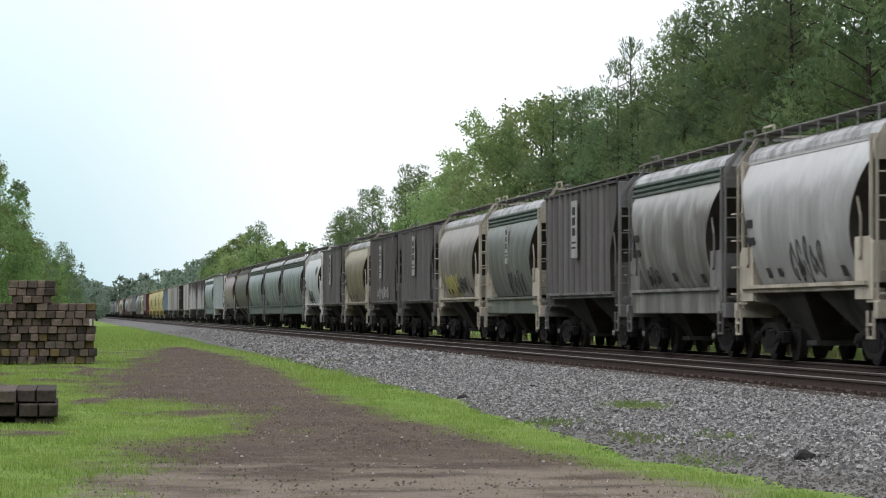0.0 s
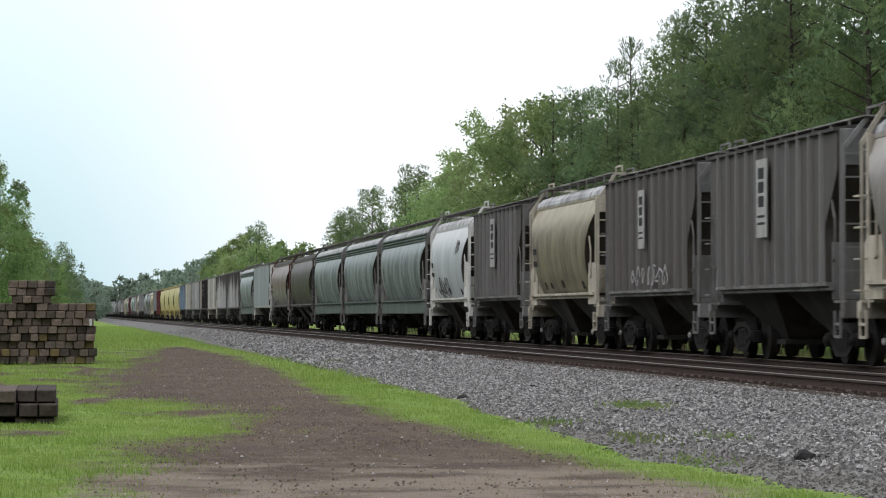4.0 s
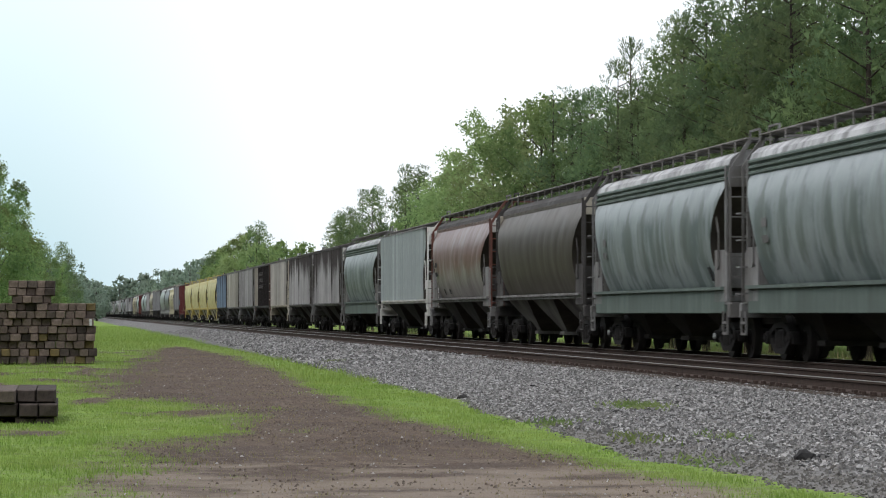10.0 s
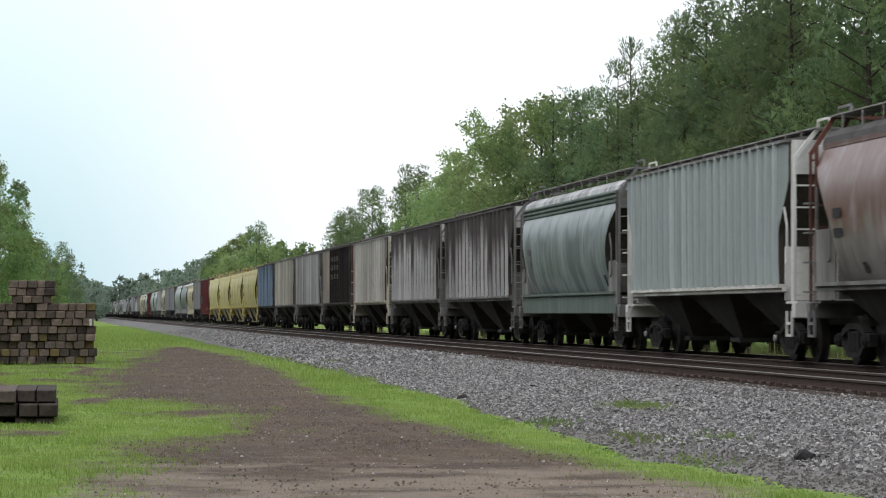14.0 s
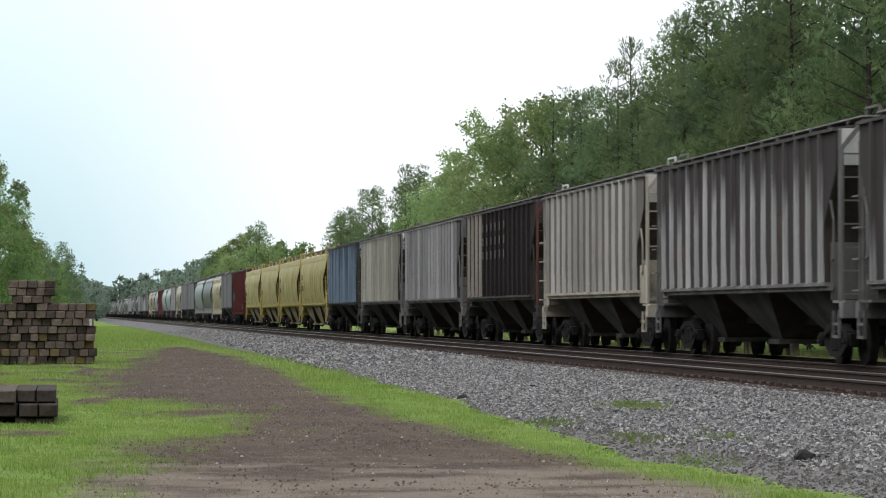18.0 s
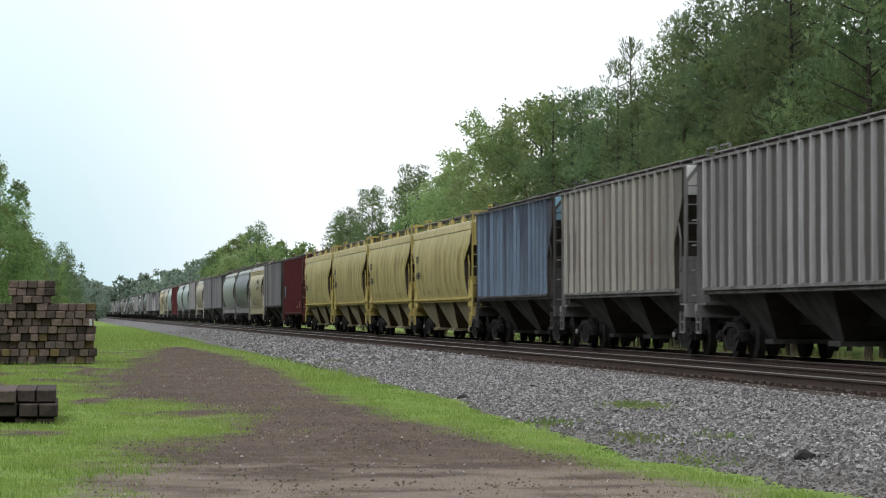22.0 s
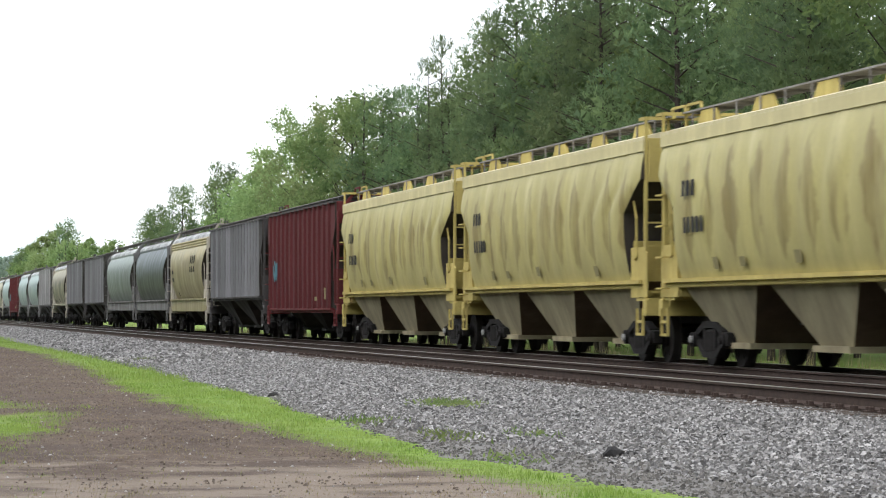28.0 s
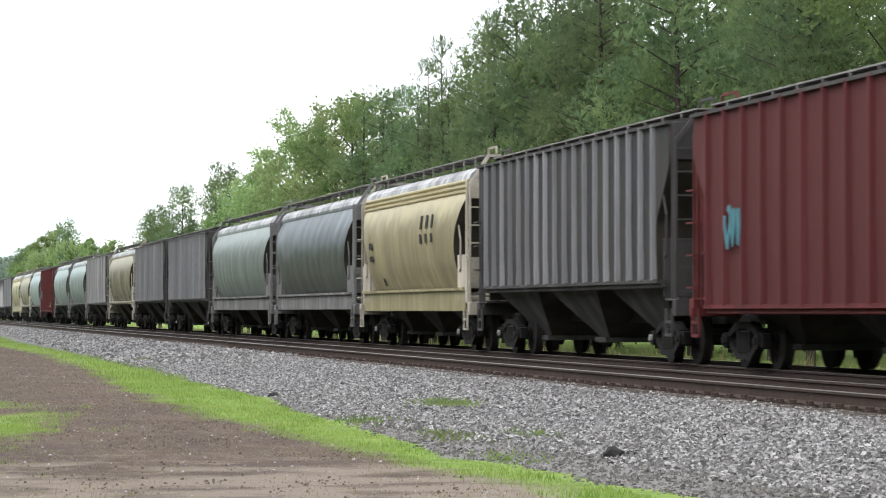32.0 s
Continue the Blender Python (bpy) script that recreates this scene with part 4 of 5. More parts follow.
# ---- ballast bed ----
def bed_material():
    m, nt, b = nodes_of("ballast_bed")
    v = coords(nt)
    vo = nt.nodes.new("ShaderNodeTexVoronoi")
    vo.inputs["Scale"].default_value = 17.0
    nt.links.new(v, vo.inputs["Vector"])
    sep = nt.nodes.new("ShaderNodeSeparateColor")
    nt.links.new(vo.outputs["Color"], sep.inputs[0])
    n1 = noise_node(nt, v, 0.5, 4)
    col = mix_node(nt, ramp_node(nt, sep.outputs[0], 0.0, 1.0), (0.08, 0.078, 0.075), (0.25, 0.245, 0.24))
    col = mix_node(nt, ramp_node(nt, vo.outputs["Distance"], 0.42, 0.75), col, (0.06, 0.057, 0.053))
    col = mix_node(nt, ramp_node(nt, n1, 0.45, 0.7, 0, 0.35), col, (0.1, 0.088, 0.075))
    silt = noise_node(nt, coords(nt, (1, 0.4, 1)), 3.0, 6, 0.7)
    place = nt.nodes.new("ShaderNodeSeparateXYZ")
    nt.links.new(v, place.inputs[0])
    foot = math_node(nt, "ADD", place.outputs["X"], math_node(nt, "ADD", ramp_node(nt, silt, 0.3, 0.7, -0.8, 0.8), ramp_node(nt, place.outputs["Y"], 24.0, 55.0, 0.0, 0.9)))
    col = mix_node(nt, ramp_node(nt, foot, 7.2, 6.4, 0, 0.85), col, (0.155, 0.147, 0.136))
    patches = noise_node(nt, v, 6.0, 6, 0.75)
    col = mix_node(nt, ramp_node(nt, patches, 0.4, 0.65, 0.0, 0.45), col, (0.24, 0.235, 0.225))
    nt.links.new(col, b.inputs["Base Color"])
    b.inputs["Roughness"].default_value = 0.95
    inv = math_node(nt, "SUBTRACT", 1.0, vo.outputs["Distance"])
    bump_node(nt, b, inv, 1.0, 0.05)
    return m


BED = bed_material()
DARKBED = plain("oily_track_bed", (0.045, 0.038, 0.034), (0.022, 0.019, 0.017), 9, 0.95, 0, 0.8, 0, 0.04)
TIE_Z = RAIL_Z - 0.19


def bed_z(x, y):
    e = float(edge_right(y))
    f = min(1.0, max(0.0, (x - e + 0.25) / (10.2 - e)))
    f = f ** 0.8
    return -0.06 + (TIE_Z - 0.005 + 0.06) * f + 0.03 * bumps(x, y, 0.8, 2.0) * (1 - f)


bx = np.concatenate([np.arange(5.0, 10.9, 0.25), [10.9]])
by = np.concatenate([[-20, 0, 12], np.arange(18, 90, 0.6), [95, 105, 120, 140, 170, 210, 260, 330, 450, 700, 1200, 2000]])
tagged(sheet("ballast_shoulder", bx, by, bed_z, BED), "sloping shoulder of grey crushed stone beside the track", "ballast", kind="structure")
tx = np.concatenate([[10.9, 12.0, 13.4, 14.8, 16.5, 17.3, 18.6, 19.6]])
tagged(sheet("track_bed", tx, by, lambda x, y: (TIE_Z - 0.02 if x < 17.4 else TIE_Z - 0.05 - 0.3 * (x - 17.3) / 2.3) + (0.015 if x < 11 else 0), DARKBED), "dark oily ballast between the two tracks", "track bed", kind="structure")


def stones(name, n, x0, x1, y0, y1, zf, seed, size, foot=True):
    """Loose crushed stones strewn over the bed, each a small crooked block."""
    rng = np.random.default_rng(seed)
    y = y0 + (y1 - y0) * rng.random(n) ** 1.35
    x = x0 + (x1 - x0) * rng.random(n)
    keep = x > edge_right(y) + (0.0 if not foot else 1.0) * np.interp(y, [0, 28, 38, 55], [1.45, 1.1, 0.55, 0.1]) + 0.5 * (rng.random(n) - 0.5)
    x, y = x[keep], y[keep]
    n = len(x)
    base = np.array([(-1, -0.8, -0.5), (1, -0.8, -0.5), (1, 0.8, -0.5), (-1, 0.8, -0.5), (-0.5, 0, 0.75), (0.5, 0, 0.75)])
    quads = [(0, 1, 5, 4), (2, 3, 4, 5)]
    tris = [(1, 2, 5), (3, 0, 4)]
    v = base[None] * (0.65 + 0.7 * rng.random((n, 6, 3)))
    r = size * (0.45 + 1.0 * rng.random(n) ** 1.5)
    a, tilt = rng.random(n) * 6.28, (rng.random(n) - 0.5) * 1.8
    ct, st = np.cos(tilt)[:, None], np.sin(tilt)[:, None]
    vy, vz = v[:, :, 1] * ct - v[:, :, 2] * st, v[:, :, 1] * st + v[:, :, 2] * ct
    ca, sa = np.cos(a)[:, None], np.sin(a)[:, None]
    vx, vy = v[:, :, 0] * ca - vy * sa, v[:, :, 0] * sa + vy * ca
    z = np.array([zf(float(p), float(q)) for p, q in zip(x, y)])
    out = np.stack([vx * r[:, None] + x[:, None], vy * r[:, None] + y[:, None], vz * r[:, None] * 1.15 + z[:, None] + r[:, None] * 0.25], 2).reshape(-1, 3)
    step = 6 * np.arange(n)[:, None, None]
    fc = (np.array(quads)[None] + step).reshape(-1, 4).tolist() + (np.array(tris)[None] + step).reshape(-1, 3).tolist()
    me = bpy.data.meshes.new(name)
    me.from_pydata(out.tolist(), [], fc)
    return new(name, me)


def island_material(name, dark, light, rough=0.9):
    m, nt, b = nodes_of(name)
    g = nt.nodes.new("ShaderNodeNewGeometry")
    v = coords(nt)
    n = noise_node(nt, v, 30, 3)
    col = mix_node(nt, math_node(nt, "POWER", g.outputs["Random Per Island"], 1.5), dark, light)
    col = mix_node(nt, ramp_node(nt, n, 0.4, 0.7, 0, 0.4), col, tuple(c * 0.6 for c in dark))
    nt.links.new(col, b.inputs["Base Color"])
    b.inputs["Roughness"].default_value = rough
    return m


CRUSHED = island_material("crushed_stone_pieces", (0.08, 0.077, 0.074), (0.45, 0.44, 0.427))
for count, y0, y1, seed, size in ((150000, 18, 74, 5, 0.022), (42000, 74, 230, 6, 0.045)):
    st = stones("loose_ballast", count, 5.2, 10.78, y0, y1, bed_z, seed, size)
    st.data.materials.append(CRUSHED)
    tagged(st, "loose grey crushed stones on the track shoulder", "ballast", kind="stuff")


# ---- rails and ties ----
def rail_mesh(y0, y1, z):
    bm = bmesh.new()
    prof = [(-0.07, -0.18), (0.07, -0.18), (0.07, -0.165), (0.012, -0.14), (0.01, -0.045), (0.036, -0.035), (0.036, -0.008), (-0.036, -0.008), (-0.036, -0.035), (-0.01, -0.045), (-0.012, -0.14), (-0.07, -0.165)]
    prism(bm, prof, "y", y0, y1)
    return mesh_of("rail", bm)


def head_mesh(y0, y1):
    bm = bmesh.new()
    box(bm, -0.034, 0.034, y0, y1, -0.008, 0.0)
    return mesh_of("rail_head", bm)


def tie_mesh():
    bm = bmesh.new()
    box(bm, -1.3, 1.3, -0.115, 0.115, -0.16, 0.0, 0.012)
    return mesh_of("tie", bm)


def spike_mesh():
    bm = bmesh.new()
    box(bm, -0.19, 0.19, -0.09, 0.09, 0.0, 0.018)
    for s in (-1, 1):
        for y in (-0.05, 0.05):
            box(bm, s * 0.12 - 0.03, s * 0.12 + 0.03, y - 0.02, y + 0.02, 0.0, 0.06, 0.008)
    return mesh_of("tie_plate", bm)


def railway(xc, first, last, label, rail_z=RAIL_Z):
    tr = new("railway_track")
    tr.matrix_basis = pose(xc, 0, rail_z)
    tagged(tr, label, "railway track", kind="structure")
    for s in (-0.755, 0.755):
        r = part("rail", kept("rail", rail_mesh, -30, 2000, 0), RAILSIDE, tr, "brown rusted rail", (s, 0, 0))
        part("rail_head", kept("head", head_mesh, -30, 2000), RAILTOP, r, "bright worn running surface")
    rng = random.Random(int(xc))
    y = first
    while y < last:
        t = part("tie", kept("tie", tie_mesh), TIEWOOD, tr, "", pose(rng.uniform(-0.04, 0.04), y, -0.185 - rng.uniform(0, 0.01), 0, 0, rng.uniform(-0.6, 0.6)))
        if first < 40 and y < 90:
            for s in (-0.755, 0.755):
                part("tie_plate", kept("spike", spike_mesh), RAILSIDE, t, "", (s, 0, 0.002))
        y += 0.54
    return tr


railway(11.68, 26, 130, "empty near railway track with rusted rails on wooden ties", RAIL_Z + 0.025)
railway(TRAIN_X, 42, 150, "railway track under the train, dark with oil")


# ---- stacks of old ties ----
def stack_tie_mesh(length, seed, width, rise):
    rng = random.Random(seed)
    bm = bmesh.new()
    # worn, chamfered butt end, then the square length
    rings = []
    for y, inset in ((0.0, 0.02), (0.045, 0.003), (length, 0.0)):
        w, lo, hi = width / 2 - inset, inset, rise - inset
        rings.append([bm.verts.new((x + rng.uniform(-0.005, 0.005), y + (rng.uniform(-0.02, 0.02) if y < 0.01 else 0), z)) for x, z in ((-w, lo), (w, lo), (w, hi), (-w, hi))])
    bm.faces.new(rings[0]), bm.faces.new(rings[2])
    for a, b in zip(rings, rings[1:]):
        for i in range(4):
            bm.faces.new((a[i], a[(i + 1) % 4], b[(i + 1) % 4], b[i]))
    bmesh.ops.recalc_face_normals(bm, faces=bm.faces)
    return mesh_of("old_tie", bm)


TIES = []


def lay_tie(x, y, z, size, seed, group, wood_m, label):
    rng = random.Random(seed)
    me = kept(("old_tie", group, wood_m.name, size, seed % 7), stack_tie_mesh, 2.6, seed % 7, *size)
    if not me.materials:
        me.materials.append(wood_m)
    ob = new("old_tie", me)
    ob.matrix_basis = pose(x, y + rng.uniform(-0.16, 0.14), z, 0, rng.uniform(-1.0, 1.0), 0)
    return tagged(ob, label, "railway tie", group)


def tall_stack():
    """Ties piled butt to butt: eleven courses at the back, eight by the track."""
    rng = random.Random(5)
    wide, rise = 0.262, 0.2125
    for r in range(11):
        x = 0.85 if r < 8 else -0.3
        x += 0.05 * math.sin(r * 2.1) + rng.uniform(-0.035, 0.035)
        while x > (-2.4 if r < 8 else -1.45):
            wide, u = rng.choice((0.225, 0.25, 0.27, 0.27, 0.3)), rng.random()
            m = TIEPALE if u < 0.07 else TIEDARK if u < 0.3 else TIEEND
            ob = lay_tie(x - wide / 2, 83.0, ground_z(0.8, 83) + 0.004 + rise * r, (wide, rise - 0.001), rng.randrange(999), "ties of the tall stack", m, "weathered brown wooden railway tie in a tall stack")
            TIES.append((r, ob))
            x -= wide + 0.002


def low_stack():
    """Two courses of dark ties on a sunken pair and a pale cross piece."""
    rng = random.Random(8)
    wide, rise = 0.255, 0.178
    for r in range(3):
        for c in range(2 if r == 0 else 7):
            x = -0.1 + (-0.02, 0.03, 0.0)[r] - wide * (c + 0.5) - rng.uniform(0, 0.006)
            lay_tie(x, 38.2, ground_z(0, 38) - 0.09 + rise * r, (wide - 0.006, rise - 0.003), rng.randrange(999), "ties of the low stack", TIEDARK, "dark wet-looking wooden railway tie in a low stack")
    lay_tie(-0.95, 38.7, ground_z(0, 38) - 0.1, (0.4, 0.17), 3, "ties of the low stack", TIEPALE, "pale split tie under the low stack")


tall_stack()
low_stack()


# ---- trees ----
def leaf_material(name, dark, light, tip):
    m, nt, b = nodes_of(name)
    g = nt.nodes.new("ShaderNodeNewGeometry")
    o = nt.nodes.new("ShaderNodeObjectInfo")
    v = coords(nt)
    n = noise_node(nt, v, 0.45, 3)
    col = mix_node(nt, math_node(nt, "POWER", g.outputs["Random Per Island"], 1.5), dark, light)
    col = mix_node(nt, ramp_node(nt, n, 0.42, 0.62, 0, 0.75), col, tip)
    h = nt.nodes.new("ShaderNodeHueSaturation")
    nt.links.new(ramp_node(nt, o.outputs["Random"], 0, 1, 0.75, 1.25), h.inputs["Value"])
    nt.links.new(ramp_node(nt, o.outputs["Random"], 0, 1, 0.485, 0.51), h.inputs["Hue"])
    nt.links.new(col, h.inputs["Color"])
    nt.links.new(h.outputs[0], b.inputs["Base Color"])
    b.inputs["Roughness"].default_value = 0.75
    b.inputs["Specular IOR Level"].default_value = 0.25
    tr = nt.nodes.new("ShaderNodeBsdfTranslucent")
    th = nt.nodes.new("ShaderNodeHueSaturation")
    th.inputs["Value"].default_value = 1.35
    nt.links.new(h.outputs[0], th.inputs["Color"])
    nt.links.new(th.outputs[0], tr.inputs["Color"])
    mx = nt.nodes.new("ShaderNodeMixShader")
    mx.inputs[0].default_value = 0.58
    nt.links.new(b.outputs[0], mx.inputs[1])
    nt.links.new(tr.outputs[0], mx.inputs[2])
    nt.links.new(mx.outputs[0], nt.nodes["Material Output"].inputs["Surface"])
    return m


PINE = leaf_material("pine_needles", (0.09, 0.138, 0.07), (0.122, 0.178, 0.084), (0.178, 0.232, 0.098))
BROAD = leaf_material("broad_leaves", (0.095, 0.15, 0.058), (0.135, 0.2, 0.074), (0.195, 0.255, 0.095))
LIME = leaf_material("young_leaves", (0.145, 0.21, 0.085), (0.215, 0.285, 0.118), (0.26, 0.325, 0.14))
# paler and bluer than the other leaves: distance haze put into the colour
HAZY_LEAF = leaf_material("haze_toned_leaves", (0.13, 0.175, 0.14), (0.19, 0.24, 0.185), (0.215, 0.265, 0.2))
BARK = plain("furrowed_bark", (0.07, 0.055, 0.046), (0.035, 0.029, 0.025), 5, 0.95, 0, 0.8)


def pine_lobes(height, seed, thin=False):
    """The foliage masses of a pine, one at each branch end: x, y, z, radius."""
    rng = random.Random(seed)
    lobes, n = [], 14 if thin else 64
    for k in range(n):
        u = (k + rng.random()) / n
        z = height * ((0.62 if thin else 0.14) + (0.36 if thin else 0.83) * u)
        reach = height * (0.11 if thin else 0.2) * (1.02 - u) ** (0.7 if thin else 0.5) * rng.uniform(0.4, 1.15) + 0.1
        a = 2.4 * k + rng.uniform(-0.6, 0.6)
        rad = height * (0.018 if thin else 0.066) * rng.uniform(0.6, 1.3) * (1 - 0.5 * u)
        lobes.append((reach * math.cos(a), reach * math.sin(a), z + 0.2 * reach, rad))
    lobes.append((0, 0.1, height * 0.97, height * 0.022))
    return np.array(lobes)


def broad_lobes(height, seed):
    rng = random.Random(seed)
    lobes, n = [], 30
    for k in range(n):
        u = (k + rng.random()) / n
        reach = height * 0.27 * math.sin(math.pi * (0.14 + 0.8 * u)) ** 0.8 * rng.uniform(0.45, 1.1)
        a = 2.4 * k + rng.uniform(-0.5, 0.5)
        lobes.append((reach * math.cos(a), reach * math.sin(a), height * (0.1 + 0.83 * u), height * 0.092 * rng.uniform(0.6, 1.3) * (1 - 0.4 * u)))
    return np.array(lobes)


def shell(rng, c, count, flat):
    """Points on the outer skin of the lobes and their outward ways."""
    w = c[:, 3] ** 2
    pick = rng.choice(len(c), count, p=w / w.sum())
    d = rng.normal(size=(count, 3))
    d[:, 2] += 0.45
    d /= np.linalg.norm(d, axis=1)[:, None]
    return c[pick, :3] + d * (c[pick, 3] * (0.65 + 0.45 * rng.random(count)))[:, None] * np.array([1.15, 1.15, flat]), d, c[pick, 3]


def leaf_mesh(name, corners):
    n = len(corners) // 3
    me = bpy.data.meshes.new(name)
    me.from_pydata(corners.tolist(), [], np.arange(3 * n).reshape(-1, 3).tolist())
    return me


def blades(rng, p, ax, ln, wd):
    """Narrow leaves that start at p and widen along ax."""
    sd = np.cross(ax, rng.normal(size=p.shape))
    sd /= np.linalg.norm(sd, axis=1)[:, None] + 1e-6
    tip = p + ax * ln
    return np.stack([p, tip - sd * wd, tip + sd * wd], 1).reshape(-1, 3)


def crown_mesh(name, kind, height, seed, var, clumps, size, thin=False):
    """Leaves or needles on the skin of the foliage masses, over a loose dark inside, with an uneven outline and gaps."""
    rng = np.random.default_rng(seed)
    c = pine_lobes(height, var, thin) if kind == "pine" else broad_lobes(height, var)
    # the inside of each mass
    m = clumps if size < 0.5 else clumps * 2
    w = c[:, 3] ** 2
    pick = rng.choice(len(c), m, p=w / w.sum())
    p = c[pick, :3] + rng.normal(size=(m, 3)) * (c[pick, 3] * 0.34)[:, None]
    ax = rng.normal(size=(m, 3))
    ax /= np.linalg.norm(ax, axis=1)[:, None]
    inner = blades(rng, p, ax, size * (0.5 if thin else 1.0), size * (0.2 if thin else 0.42))
    if kind == "pine":
        pos, d, _ = shell(rng, c, int(clumps * 2.1), 0.8)
        per = 6
        up = d * 0.7 + rng.normal(size=d.shape) * 0.2 + np.array([0, 0, 0.75 if not thin else 1.3])
        up = np.repeat(up / np.linalg.norm(up, axis=1)[:, None], per, 0)
        n = len(up)
        ax = up + rng.normal(size=(n, 3)) * (0.5 if not thin else 0.25)
        ax /= np.linalg.norm(ax, axis=1)[:, None]
        p = np.repeat(pos, per, 0) + up * (rng.random((n, 1)) * size * (0.9 if not thin else 1.8))
        outer = blades(rng, p, ax, size * (0.45 + 0.4 * rng.random((n, 1))), size * 0.075)
    else:
        twigs, d, rad = shell(rng, c, max(18, clumps // 9), 0.9)
        per = 72
        n = len(twigs) * per
        p = np.repeat(twigs, per, 0) + rng.normal(size=(n, 3)) * (np.repeat(rad, per) * 0.24)[:, None]
        ax = rng.normal(size=(n, 3)) + np.repeat(d, per, 0) * 0.6 - np.array([0, 0, 0.25])
        ax /= np.linalg.norm(ax, axis=1)[:, None]
        ln = size * (0.4 + 0.5 * rng.random((n, 1)))
        outer = blades(rng, p, ax, ln, ln * 0.4)
    return leaf_mesh(name, np.concatenate([inner, outer]))


def trunk_mesh(kind, height, seed, thin=False):
    rng = random.Random(seed)
    bm = bmesh.new()

    def limb(a, b, r0, r1, seg=7):
        a, b = Vector(a), Vector(b)
        m = Matrix.Translation((a + b) / 2) @ (b - a).to_track_quat("Z", "Y").to_matrix().to_4x4()
        bmesh.ops.create_cone(bm, cap_ends=True, segments=seg, radius1=r0, radius2=r1, depth=(b - a).length, matrix=m)

    r = height * 0.0095
    limb((0, 0, -0.3), (0.05, 0.02, height * 0.5), r, r * 0.7, 9)
    limb((0.05, 0.02, height * 0.5), (0, 0.1, height * 0.95), r * 0.7, r * 0.15, 8)
    for x, y, z, rad in (pine_lobes(height, seed, thin) if kind == "pine" else broad_lobes(height, seed)):
        ln = math.hypot(x, y)
        foot = max(0.5, z - ln * (0.35 if kind == "pine" else 0.9) - 0.1)
        limb((0.03, 0.03, foot), (x, y, z), r * 0.2 + 0.01, 0.015, 3)
    return mesh_of("trunk", bm)


LEAF = {"pine": PINE, "broad": BROAD, "lime": LIME, "far": HAZY_LEAF}
NAMES = {"pine": ("pine_tree", "tall dark green pine with ragged needle tufts"), "broad": ("broadleaf_tree", "leafy green broadleaf tree at the wood's edge"),
         "lime": ("young_tree", "airy light green tree with loose leaves"), "far": ("woodland_tree", "dense green tree of the distant and unseen woods")}


def tree(kind, x, y, height, seed, level=0):
    form = "pine" if kind == "pine" else "broad"
    clumps, size = ((1900, 0.26), (1150, 0.33), (330, 0.58), (110, 1.2), (170, 0.26))[level]
    thin = level == 4
    if kind == "lime" and level == 0:
        clumps = int(clumps * 0.85)
    var = seed % 5
    nm, label = NAMES[kind]
    tr = new(nm)
    z = -0.4 if x > 17 else -0.05
    tr.matrix_basis = pose(x, y, z, 0, 0, (seed * 77) % 360)
    tagged(tr, label, "tree", "trees along the line")
    s = height / 14.0
    part("trunk", kept(("trunk", form, var, thin), trunk_mesh, form, 14.0, var, thin), BARK, tr, "", None, (s, s, s))
    part("crown", kept(("crown", kind, level, var), crown_mesh, "crown", form, 14.0, 100 + var + 10 * level, var, clumps, size, thin), LEAF[kind], tr, "", None, (s, s, s))
    return tr


# single trees that shape the skyline behind the train: kind, x, y, height
EDGE = [("pine", 29.0, 104, 17.6), ("pine", 28.5, 113, 17.0), ("pine", 28.5, 121, 16.6), ("pine", 28.0, 127, 15.8), ("pine", 28.0, 133, 14.8), ("pine", 28.0, 142, 13.3), ("pine", 28.0, 150, 13.3), ("pine", 27.5, 158, 14.0), ("broad", 27.5, 165, 15.0),
        ("lime", 28.0, 172, 15.0), ("lime", 28.5, 181, 15.3), ("lime", 28.0, 191, 15.0), ("lime", 28.2, 197, 14.5), ("lime", 28.0, 206, 13.4), ("broad", 28.0, 216, 12.0), ("broad", 28.5, 224, 12.2), ("pine", 30.5, 122, 16.3),
        ("pine", 30.5, 132, 15.2), ("pine", 28.0, 233, 13.6), ("pine", 28.0, 268, 13.3), ("pine", 27.8, 286, 12.3), ("pine", 29.0, 248, 13.0), ("pine", 28.0, 300, 12.2)]


